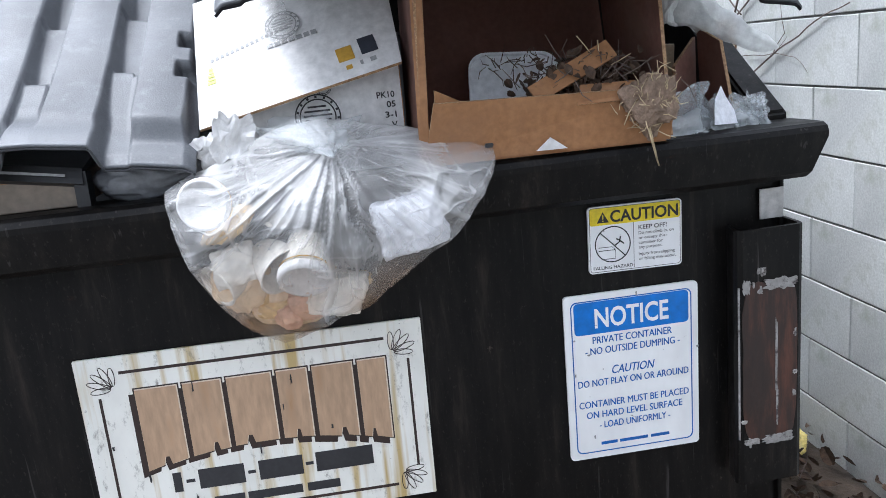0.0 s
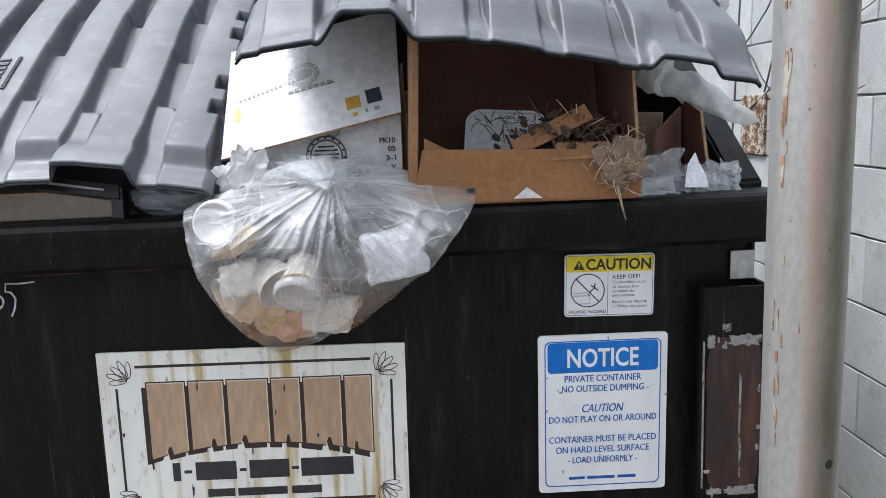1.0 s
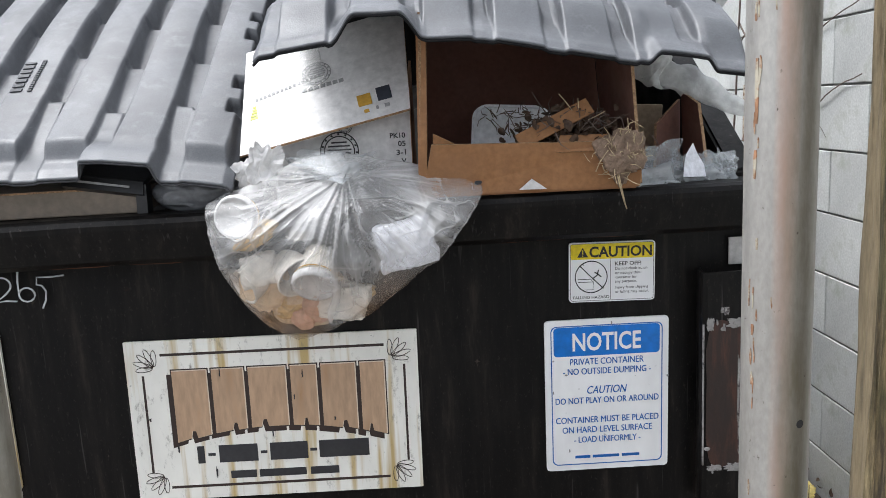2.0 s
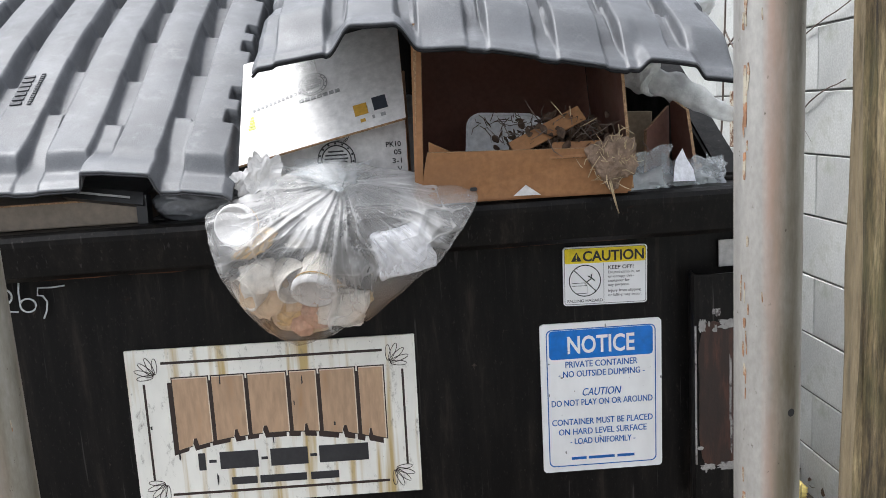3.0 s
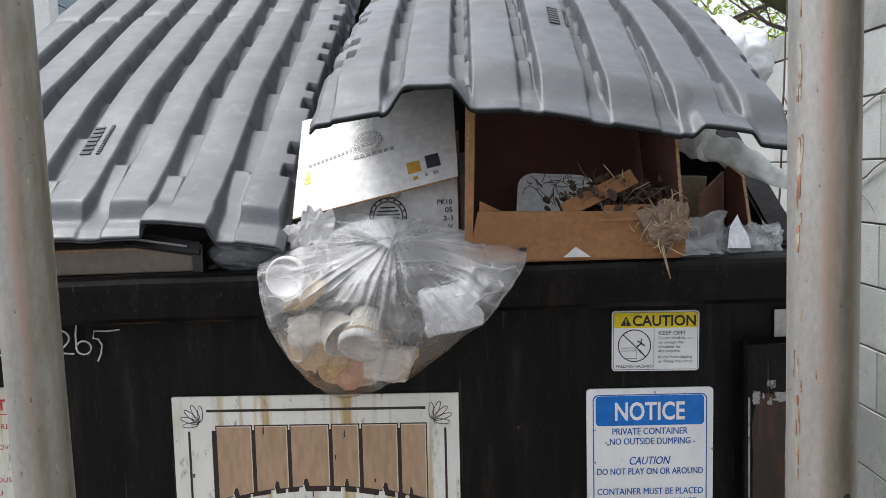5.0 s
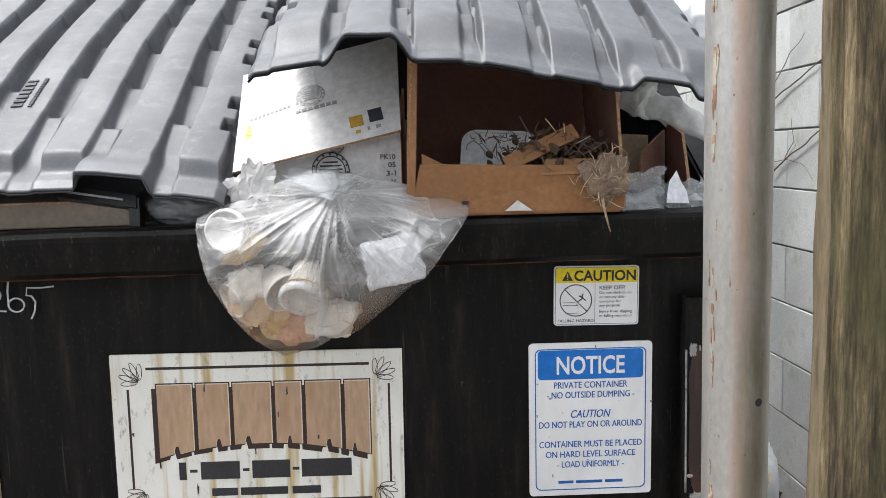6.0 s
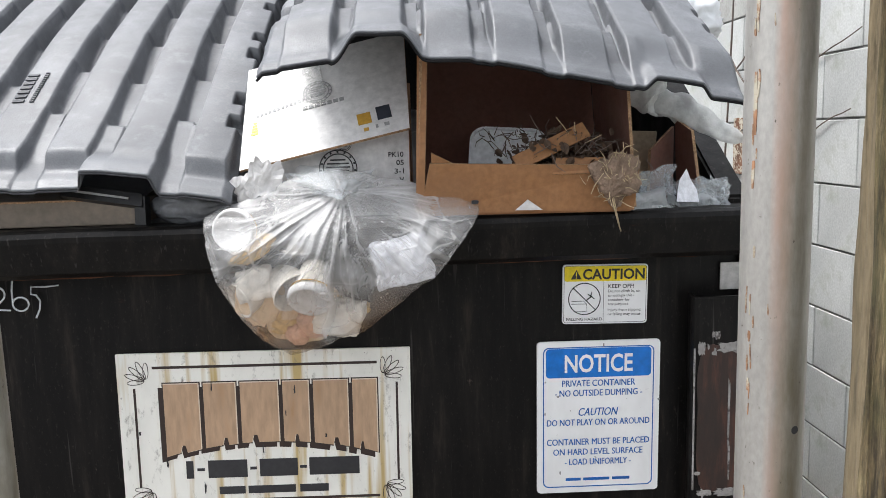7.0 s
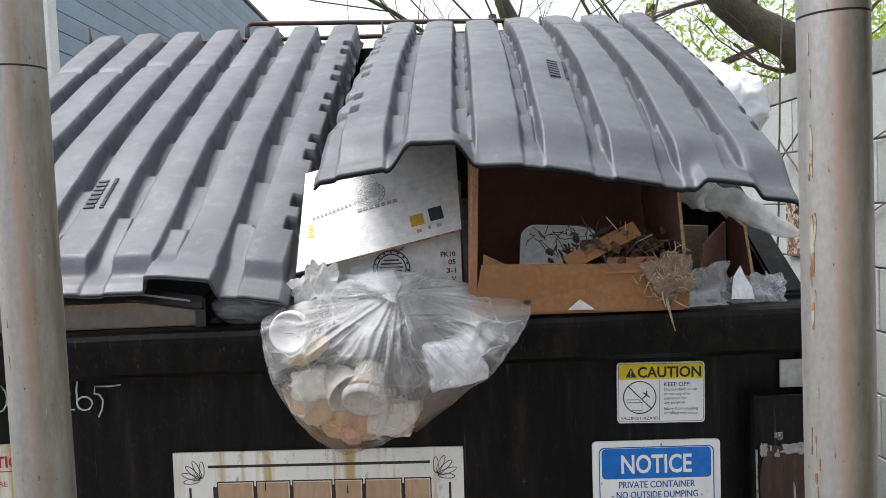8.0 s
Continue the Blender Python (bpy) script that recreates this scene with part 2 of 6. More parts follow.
M_SLATE = surface("slate_ink", (0.035, 0.04, 0.055), 0.5, vary=0.2, bump=0)
M_OCHRE = surface("ochre_ink", (0.52, 0.30, 0.04), 0.5, vary=0.1, bump=0)
M_YELLOWGREEN = surface("lime_ink", (0.62, 0.66, 0.10), 0.5, vary=0.2, bump=0)
M_SIGNDIRTY = plate_sign("dirty_sign_white", (0.85, 0.84, 0.78), True)
M_SIGN = plate_sign("sign_white", (0.88, 0.885, 0.89), False)
M_SIGNRED = plate_sign("cream_sign", (0.72, 0.72, 0.64), True)
M_BLUE = surface("sign_blue", (0.0, 0.165, 0.60), 0.4, vary=0.06, bump=0, fine=60)
M_BLUETXT = surface("blue_lettering", (0.002, 0.105, 0.40), 0.5, vary=0.15, bump=0)
M_YELLOW = surface("sign_yellow", (0.84, 0.66, 0.008), 0.4, vary=0.08, bump=0, stain=(0.34, 0.26, 0.02), stain_at=(0.62, 0.76), stain_scale=22)
M_RED = surface("red_lettering", (0.42, 0.02, 0.025), 0.5, vary=0.2, bump=0)
M_TAN = surface("tan_print", (0.47, 0.315, 0.20), 0.5, vary=0.12, bump=0, stain=(0.34, 0.19, 0.09), stain_at=(0.55, 0.8), stretch=(1, 1, 0.2), stain_scale=30)
M_UMBER = surface("umber_print", (0.032, 0.018, 0.014), 0.5, vary=0.2, bump=0)
M_CREAM = surface("cream_print", (0.70, 0.60, 0.48), 0.5, vary=0.1, bump=0)
M_CHALK = surface("chalk_marker", (0.62, 0.64, 0.66), 0.7, vary=0.2, bump=0, fine=200)
M_BAG = film("bin_liner", (0.86, 0.855, 0.85), 0.35, 0.6, 30, (1, 1, 0.5), 0.24)
_nt = M_BAG.node_tree
_at = _nt.nodes.new("ShaderNodeAttribute")
_at.attribute_name = "layers"          # how many layers of film lie folded over one another
_nt.links.new(ramp_node(_nt, _at.outputs["Fac"], [(0.0, (0.10,) * 3), (0.45, (0.27,) * 3), (1.0, (0.74,) * 3)]), _nt.nodes["Principled BSDF"].inputs["Alpha"])
_so = _nt.nodes.new("ShaderNodeAttribute")
_so.attribute_name = "soil"             # soup and coffee run down to the tip
_nt.links.new(mix_node(_nt, _so.outputs["Fac"], (0.62, 0.615, 0.61), (0.60, 0.35, 0.16)), _nt.nodes["Principled BSDF"].inputs["Base Color"])
M_WRAP = film("milky_polythene", (0.74, 0.76, 0.75), 0.28, 0.62, 22)
M_WHITEBAG = film("white_polythene", (0.82, 0.84, 0.86), 0.0, 0.12, 9, rough=0.4)
M_PAPERCUP = surface("white_cup", (0.82, 0.775, 0.70), 0.5, 0, 0.05, 10, 60, 0.05, (0.62, 0.50, 0.34), stain_at=(0.66, 0.8), stain_scale=20)
M_CUPLID = surface("cup_lid", (0.72, 0.71, 0.70), 0.4, 0, 0.06, 10, 60, 0.05)
M_TISSUE = surface("tissue", (0.84, 0.85, 0.90), 0.8, 0, 0.05, 20, 90, 0.4)
M_BEIGE = surface("beige_carton", (0.22, 0.18, 0.14), 0.7, 0, 0.08, 6, 60, 0.08, (0.19, 0.16, 0.13), stain_at=(0.55, 0.75))
M_CREAMY = surface("soaked_paper", (0.82, 0.63, 0.43), 0.6, 0, 0.10, 14, 90, 0.2, (0.60, 0.38, 0.20), stain_at=(0.52, 0.68), stain_scale=22)
M_CRUST = surface("bread", (0.66, 0.46, 0.22), 0.8, 0, 0.25, 20, 90, 0.4, (0.40, 0.22, 0.09), stain_scale=20)
M_PEEL = surface("pink_peel", (0.66, 0.40, 0.30), 0.6, 0, 0.2, 20, 90, 0.3, (0.5, 0.32, 0.15))
M_LEAFDRY = surface("dry_leaf", (0.075, 0.045, 0.028), 0.85, 0, 0.5, 60, 200, 0.4)
M_STRAW = surface("straw", (0.46, 0.36, 0.22), 0.8, 0, 0.35, 60, 200, 0.3)
M_DUST = surface("grey_lint", (0.25, 0.175, 0.125), 0.95, 0, 0.35, 45, 180, 1.0, (0.22, 0.16, 0.12), depth=0.004)
M_FOAM = surface("yellow_foam", (0.72, 0.58, 0.20), 0.9, 0, 0.2, 30, 120, 0.6, (0.78, 0.74, 0.6))
M_TRAY = surface("foam_tray", (0.78, 0.79, 0.80), 0.5, 0, 0.04, 15, 90, 0.1)
M_DARKPLASTIC = surface("dark_plastic", (0.012, 0.012, 0.013), 0.4, 0, 0.3)
M_BARK = surface("bark", (0.070, 0.060, 0.042), 0.9, 0, 0.4, 6, 50, 0.9, (0.085, 0.10, 0.03), stain_at=(0.45, 0.6), stain_scale=4, depth=0.01)
M_TWIG = surface("twig", (0.13, 0.10, 0.085), 0.9, 0, 0.3)
M_LEAF = surface("young_leaf", (0.27, 0.36, 0.055), 0.6, 0, 0.35, 3, 40, 0)
_nt = M_LEAF.node_tree                 # leaves let light through
_tr = _nt.nodes.new("ShaderNodeBsdfTranslucent")
_tr.inputs["Color"].default_value = (0.36, 0.52, 0.08, 1)
_mx = _nt.nodes.new("ShaderNodeMixShader")
_mx.inputs[0].default_value = 0.55
_nt.links.new(_nt.nodes["Principled BSDF"].outputs[0], _mx.inputs[1])
_nt.links.new(_tr.outputs[0], _mx.inputs[2])
_nt.links.new(_mx.outputs[0], _nt.nodes["Material Output"].inputs["Surface"])
M_SIDING = surface("blue_siding", (0.31, 0.40, 0.48), 0.65, 0, 0.10, 2, 60, 0.1, per_piece=0.15)
M_TRIM = surface("white_trim", (0.72, 0.73, 0.72), 0.6, 0, 0.08)
M_ROOFSHADE = surface("roof_felt_and_gap_shade", (0.20, 0.20, 0.21), 0.9, 0, 0.2)

# ---- mesh helpers ----


def from_bm(name, bm, material, smooth=False):
    me = bpy.data.meshes.new(name)
    bmesh.ops.recalc_face_normals(bm, faces=bm.faces[:])
    bm.to_mesh(me)
    bm.free()
    me.materials.append(material)
    if smooth:
        for f in me.polygons:
            f.use_smooth = True
    return me


def part(name, me, parent=None, label="", at=None):
    ob = new(name, me)
    if parent:
        ob.parent = parent
    if at is not None:
        ob.matrix_basis = at
    if label:
        ob["label"] = label
    return ob


def holder(name, m, label, category, group="", kind=""):
    ob = new(name)
    ob.empty_display_size = 0.05
    ob.matrix_basis = m
    return tagged(ob, label, category, group, kind)


def box(bm, x0, x1, y0, y1, z0, z1, bevel=0.0):
    r = bmesh.ops.create_cube(bm, size=1.0)
    for v in r["verts"]:
        v.co = Vector((x0 + (v.co.x + 0.5) * (x1 - x0), y0 + (v.co.y + 0.5) * (y1 - y0), z0 + (v.co.z + 0.5) * (z1 - z0)))
    if bevel:
        es = list({e for v in r["verts"] for e in v.link_edges})
        bmesh.ops.bevel(bm, geom=es, offset=bevel, segments=2, affect="EDGES", profile=0.5)


def box_mesh(name, material, x0, x1, y0, y1, z0, z1, bevel=0.002):
    bm = bmesh.new()
    box(bm, x0, x1, y0, y1, z0, z1, bevel)
    return from_bm(name, bm, material)


def prism(bm, outline, y0, y1):
    """A flat outline in x, z drawn out from y0 to y1."""
    a = [bm.verts.new((x, y0, z)) for x, z in outline]
    b = [bm.verts.new((x, y1, z)) for x, z in outline]
    bm.faces.new(a)
    bm.faces.new(b[::-1])
    for i in range(len(a)):
        j = (i + 1) % len(a)
        bm.faces.new((a[i], b[i], b[j], a[j]))


def round_outline(w, h, r, n=5):
    out = []
    for cx, cz, a0 in ((w / 2 - r, h / 2 - r, 0), (-w / 2 + r, h / 2 - r, 90), (-w / 2 + r, -h / 2 + r, 180), (w / 2 - r, -h / 2 + r, 270)):
        for i in range(n + 1):
            a = radians(a0 + 90 * i / n)
            out.append((cx + r * math.cos(a), cz + r * math.sin(a)))
    return out


def ring(bm, outer, inner, y0, y1):
    """A frame between two outlines of equal count."""
    k = len(outer)
    vs = [[bm.verts.new((x, y, z)) for x, z in o] for o in (outer, inner) for y in (y0, y1)]
    for i in range(k):
        j = (i + 1) % k
        bm.faces.new((vs[0][i], vs[0][j], vs[2][j], vs[2][i]))
        bm.faces.new((vs[1][i], vs[3][i], vs[3][j], vs[1][j]))
        bm.faces.new((vs[0][i], vs[1][i], vs[1][j], vs[0][j]))
        bm.faces.new((vs[2][i], vs[2][j], vs[3][j], vs[3][i]))


def tube(bm, pts, radii, sides=8, cap=True):
    """A tapered round rod through points."""
    pts = [Vector(p) for p in pts]
    if isinstance(radii, (int, float)):
        radii = [radii] * len(pts)
    rings, up = [], Vector((0.31, 0.17, 0.93))
    for i, p in enumerate(pts):
        d = (pts[min(i + 1, len(pts) - 1)] - pts[max(i - 1, 0)]).normalized()
        s = d.cross(up)
        if s.length < 0.05:
            s = d.cross(Vector((1, 0, 0)))
        s.normalize()
        q = d.cross(s)
        rings.append([bm.verts.new(p + (s * math.cos(2 * math.pi * k / sides) + q * math.sin(2 * math.pi * k / sides)) * radii[i]) for k in range(sides)])
    for a, b in zip(rings, rings[1:]):
        for k in range(sides):
            bm.faces.new((a[k], a[(k + 1) % sides], b[(k + 1) % sides], b[k]))
    if cap:
        bm.faces.new(rings[0][::-1])
        bm.faces.new(rings[-1])


def grid_solid(name, P, material, thick, smooth=True):
    """A sheet given as an array of points (rows, columns, 3), with thickness below it."""
    nr, nc = P.shape[:2]
    du, dv = np.gradient(P, axis=1), np.gradient(P, axis=0)
    nrm = np.cross(du, dv)
    nrm /= np.maximum(np.linalg.norm(nrm, axis=2, keepdims=True), 1e-9)
    if nrm[..., 2].mean() < 0:
        nrm = -nrm
    B = P - nrm * thick
    verts = np.concatenate([P.reshape(-1, 3), B.reshape(-1, 3)]).tolist()
    off, faces = nr * nc, []
    for i in range(nr - 1):
        for j in range(nc - 1):
            a, b, c, d = i * nc + j, i * nc + j + 1, (i + 1) * nc + j + 1, (i + 1) * nc + j
            faces += [(a, b, c, d), (off + a, off + d, off + c, off + b)]
    edge = [j for j in range(nc)] + [i * nc + nc - 1 for i in range(1, nr)] + [(nr - 1) * nc + j for j in range(nc - 2, -1, -1)] + [i * nc for i in range(nr - 2, 0, -1)]
    for a, b in zip(edge, edge[1:] + edge[:1]):
        faces.append((a, off + a, off + b, b))
    me = bpy.data.meshes.new(name)
    me.from_pydata(verts, [], faces)
    bm = bmesh.new()
    bm.from_mesh(me)
    bmesh.ops.recalc_face_normals(bm, faces=bm.faces[:])
    bm.to_mesh(me)
    bm.free()
    me.materials.append(material)
    if smooth:
        for f in me.polygons:
            f.use_smooth = True
    return me


def lettering(body, height, width, material, x=0.0, z=0.0, align="CENTER", bold=0.0, slant=0.0, thick=0.0004, heavy=0.0):
    """A line of text as a mesh in the x, z plane, facing -y; height is that of capitals, width that of the line."""
    cu = bpy.data.curves.new("lettering", "FONT")
    cu.body, cu.extrude, cu.offset, cu.shear, cu.resolution_u = body, 0.0, bold, slant, 3
    ob = bpy.data.objects.new("lettering", cu)
    me = bpy.data.meshes.new_from_object(ob)
    bpy.data.objects.remove(ob)
    co = np.array([v.co[:] for v in me.vertices])
    lo, hi = co.min(0), co.max(0)
    sx = width / (hi[0] - lo[0])
    sz = height / 0.69
    cx = {"CENTER": (lo[0] + hi[0]) / 2, "LEFT": lo[0], "RIGHT": hi[0]}[align]
    bm = bmesh.new()
    bm.from_mesh(me)
    for v in bm.verts:
        v.co = Vector((x + (v.co.x - cx) * sx, -thick, z + v.co.y * sz))
    bpy.data.meshes.remove(me)
    if heavy:                          # a heavier stroke: the line struck twice
        twin = bmesh.ops.duplicate(bm, geom=bm.verts[:] + bm.edges[:] + bm.faces[:])["geom"]
        for v in twin:
            if isinstance(v, bmesh.types.BMVert):
                v.co += Vector((heavy, -0.0002, heavy * 0.4))
    return from_bm("lettering", bm, material)


def strokes(name, lines, radius, material, sides=5):
    bm = bmesh.new()
    for pts in lines:
        tube(bm, pts, radius, sides)
    return from_bm(name, bm, material, True)


def crumple(name, material, size, seed, folds=1.0, sub=5, square=0.0):
    """A crumpled lump of sheet: soft bulges with sharp creases."""
    bm = bmesh.new()
    bmesh.ops.create_icosphere(bm, subdivisions=sub, radius=1.0)
    o = Vector((seed * 3.7, seed * 1.3, seed * 7.1))
    for v in bm.verts:
        d = v.co.normalized()
        w = d + 0.35 * noise.noise_vector(d * 1.3 + o)
        k = 1 + folds * (0.30 * noise.noise(d * 1.4 + o) + 0.26 * (0.35 - abs(noise.noise(w * 2.4 + o))) + 0.11 * (0.3 - abs(noise.noise(w * 5.6 + o))) + 0.04 * noise.noise(w * 13 + o))
        k /= max(abs(d.x), abs(d.z), 0.6) ** square
        v.co = Vector((d.x * size[0], d.y * size[1], d.z * size[2])) * k
    return from_bm(name, bm, material, True)

# ---- ground ----
bm = bmesh.new()
bmesh.ops.create_grid(bm, x_segments=2, y_segments=2, size=150)
ground = part("ground", from_bm("ground", bm, M_CONCRETE))
tagged(ground, "grey concrete ground, pale to bounce light", "ground", kind="structure")
n = 60
G = np.zeros((n, n, 3))
for i in range(n):
    for j in range(n):
        x, y = -2.2 + 3.29 * j / (n - 1), -1.0 + 4.5 * i / (n - 1)
        edge = min(i, j, n - 1 - i, n - 1 - j) / 5
        G[i, j] = (x, y, 0.004 + min(1, edge) * (0.03 + 0.025 * noise.noise(Vector((x * 5, y * 5, 0)))))
soil = part("soil_strip", grid_solid("soil_strip", G, M_SOIL, 0.02))
tagged(soil, "dark soil strip between the wall and the bin", "soil", kind="structure")

# ---- block wall ----
WX, WY0, COURSE, BLOCK = 1.08, 0.715, 0.2032, 0.4064
wall = part("wall_east", box_mesh("wall_east", M_MORTAR, WX + 0.004, WX + 0.19, -3.0, 5.0, -0.05, 1.80, 0.0))
tagged(wall, "white painted concrete block wall with joints darkened as shadow lines", "wall", kind="structure")


def block_mesh(name, length, height, material, seed):
    """One block: slightly uneven face, worn edges."""
    bm = bmesh.new()
    box(bm, 0, 0.19, -length / 2, length / 2, -height / 2, height / 2, 0.0025)
    for v in bm.verts:
        v.co += Vector((noise.noise(v.co * 9 + Vector((seed, 0, 0))) * 0.002, 0, noise.noise(v.co * 7 + Vector((0, seed, 0))) * 0.0015))
    return from_bm(name, bm, material)


BLOCKS = [block_mesh("block", BLOCK - 0.0040, COURSE - 0.006, M_BLOCK, s * 5.3) for s in range(5)]
CAPS = [block_mesh("cap_block", BLOCK - 0.008, 0.098, M_CAP, s * 3.1) for s in range(3)]
rb = random.Random(3)


def lay_blocks():
    zb = 0.782 - 4 * COURSE
    for k in range(9):
        z = zb + k * COURSE
        start = WY0 - 9 * BLOCK + (0 if k % 2 == 0 else BLOCK / 2)
        for i in range(19):
            part("block", rb.choice(BLOCKS), wall, at=pose(WX + rb.uniform(-0.0015, 0.0015), start + (i + 0.5) * BLOCK, z + COURSE / 2))
    for i in range(19):
        part("cap_block", rb.choice(CAPS), wall, at=pose(WX - 0.004 + rb.uniform(-0.003, 0.003), WY0 - 9 * BLOCK + (i + 0.3) * BLOCK, zb + 9 * COURSE + 0.051))


# ---- the bin ----
XR, XL, XC = 0.43, -1.51, -0.55
RIMZ, BACKY, BACKZ = 1.225, 1.28, 2.02
dumpster = holder("dumpster", pose(XC, 0, 0), "black painted steel front-load dumpster with worn enamel", "dumpster")


def D(name, me, label="", parent=None):
    ob = part(name, me, parent or dumpster, label)
    if parent is None:
        ob.matrix_basis = pose(-XC, 0, 0)
    return ob


def plate_side(x0, x1):
    bm = bmesh.new()
    o = [(0.0, 0.12), (BACKY, 0.12), (BACKY, BACKZ - 0.03), (0.0, RIMZ - 0.03)]
    a = [bm.verts.new((x0, y, z)) for y, z in o]
    b = [bm.verts.new((x1, y, z)) for y, z in o]
    bm.faces.new(a)
    bm.faces.new(b[::-1])
    for i in range(4):
        bm.faces.new((a[i], b[i], b[(i + 1) % 4], a[(i + 1) % 4]))
    return from_bm("side_panel", bm, M_BLACK)


def front_sheet():
    """The front plate with slight dents."""
    nx, nz = 70, 40
    P = np.zeros((nz, nx, 3))
    for i in range(nz):
        for j in range(nx):
            x, z = XL + (XR - XL) * j / (nx - 1), 0.12 + (1.15 - 0.12) * i / (nz - 1)
            P[i, j] = (x, 0.0015 * noise.noise(Vector((x * 3, z * 3, 1.7))) + 0.0065, z)
    me = grid_solid("front_panel", P, M_BLACK, 0.005)
    return me


D("front_panel", front_sheet())
D("side_panel", plate_side(XR - 0.006, XR))
D("side_panel", plate_side(XL, XL + 0.006))
D("back_panel", box_mesh("back_panel", M_BLACK, XL + 0.007, XR - 0.007, BACKY - 0.006, BACKY, 0.12, BACKZ, 0))
D("floor_plate", box_mesh("floor_plate", M_BLACK, XL + 0.007, XR - 0.007, 0.01, BACKY - 0.01, 0.12, 0.13, 0))
for sx in (XL + 0.15, XR - 0.25):
    D("skid", box_mesh("skid", M_BLACK, sx, sx + 0.1, 0.05, BACKY - 0.05, 0.0, 0.12, 0.004))


def rim_front():
    """Pressed rim: flat top, rolled outer edge, face leaning in to the plate."""
    bm = bmesh.new()
    prof = [(0.030, 1.222), (-0.055, 1.225), (-0.076, 1.224), (-0.085, 1.219), (-0.090, 1.210), (-0.089, 1.200), (-0.072, 1.140), (-0.060, 1.130), (-0.008, 1.127), (-0.006, 1.15), (0.030, 1.19)]
    nx = 60
    rows = []
    for j in range(nx + 1):
        f = j / nx
        row = []
        for y, z in prof:
            inset = max(0.0, (1.2 - z)) * 0.30
            x = (XL - 0.047 + inset) + f * ((XR + 0.027 - inset) - (XL - 0.047 + inset))
            row.append(bm.verts.new((x, y + 0.0016 * noise.noise(Vector((x * 6, y * 20, z * 9))), z + 0.0018 * noise.noise(Vector((x * 4, 3, y * 9))))))
        rows.append(row)
    k = len(prof)
    for a, b in zip(rows, rows[1:]):
        for i in range(k):
            bm.faces.new((a[i], a[(i + 1) % k], b[(i + 1) % k], b[i]))
    bm.faces.new(rows[0])
    bm.faces.new(rows[-1][::-1])
    return from_bm("rim", bm, M_BLACK)


def rim_side(x0, x1):
    bm = bmesh.new()
    o = [(0.0295, 1.236), (BACKY, BACKZ + 0.02), (BACKY, BACKZ - 0.06), (0.0295, 1.170)]
    a = [bm.verts.new((x0, y, z)) for y, z in o]
    b = [bm.verts.new((x1, y, z)) for y, z in o]
    bm.faces.new(a)
    bm.faces.new(b[::-1])
    for i in range(4):
        bm.faces.new((a[i], b[i], b[(i + 1) % 4], a[(i + 1) % 4]))
    bmesh.ops.bevel(bm, geom=bm.edges[:], offset=0.006, segments=2, affect="EDGES")
    return from_bm("rim", bm, M_BLACK)


D("rim", rim_front(), "black steel rim with a bright worn edge")
D("rim", rim_side(XR - 0.034, XR + 0.026))
D("rim", rim_side(XL - 0.044, XL + 0.016))
bm = bmesh.new()
tube(bm, [(XL + 0.01 + i * (XR - XL - 0.02) / 40, -0.0085, 1.124 + 0.001 * math.sin(i * 2.3)) for i in range(41)], [0.0035 + 0.0012 * math.sin(i * 1.7) for i in range(41)], 6)
D("weld_seam", from_bm("weld_seam", bm, M_RUST, True), "rusty weld under the rim")


def sleeve():
    """Fork sleeve: a channel of bent plate welded to the front corner."""
    bm = bmesh.new()
    prof = [(0.318, -0.001), (0.315, -0.012), (0.309, -0.042), (0.312, -0.051), (0.321, -0.055), (0.428, -0.055), (0.436, -0.050), (0.439, -0.040), (0.439, 0.30),
            (0.432, 0.30), (0.432, -0.040), (0.427, -0.048), (0.322, -0.048), (0.317, -0.043), (0.322, -0.010), (0.326, -0.001)]
    z0, z1 = 0.545, 1.045
    ro = []
    for z in (z0, z0 + 0.01, z1 - 0.006, z1):
        ro.append([bm.verts.new((x, y, z)) for x, y in prof])
    k = len(prof)
    for a, b in zip(ro, ro[1:]):
        for i in range(k):
            bm.faces.new((a[i], a[(i + 1) % k], b[(i + 1) % k], b[i]))
    bm.faces.new(ro[0][::-1])
    bm.faces.new(ro[-1])
    return from_bm("fork_sleeve", bm, M_BLACK)


slv = D("fork_sleeve", sleeve(), "black steel fork sleeve with rubbed rusty face")


def blotch(w, h, seed, rough=0.02, n=48):
    """A ragged patch outline round the origin."""
    out = []
    for i in range(n):
        a = 2 * math.pi * i / n
        c, s = math.cos(a), math.sin(a)
        k = (abs(c) ** 6 + abs(s) ** 6) ** (-1 / 6)
        r = 1 + rough * noise.noise(Vector((c * 3 + seed, s * 3, seed)))  * 3
        out.append((c * k * r * w / 2, s * k * r * h / 2))
    return out


bm = bmesh.new()
prism(bm, [(x + 0.372, z + 0.790) for x, z in blotch(0.106, 0.312, 2.0)], -0.0562, -0.0545)
D("worn_patch", from_bm("worn_patch", bm, M_WORN), "rust-brown worn patch", slv)
for i, (cx, cz, w, h) in enumerate(((0.392, 0.941, 0.058, 0.020), (0.388, 0.634, 0.060, 0.018), (0.326, 0.940, 0.014, 0.024), (0.336, 0.634, 0.03, 0.012), (0.384, 0.80, 0.004, 0.13), (0.386, 0.70, 0.004, 0.07))):
    bm = bmesh.new()
    prism(bm, [(x + cx, z + cz) for x, z in blotch(w, h, 5.0 + i, 0.15, 60)], -0.0572, -0.0558)
    D("paint_chip", from_bm("paint_chip", bm, M_CHIP), "pale chipped paint", slv)
rc = random.Random(4)
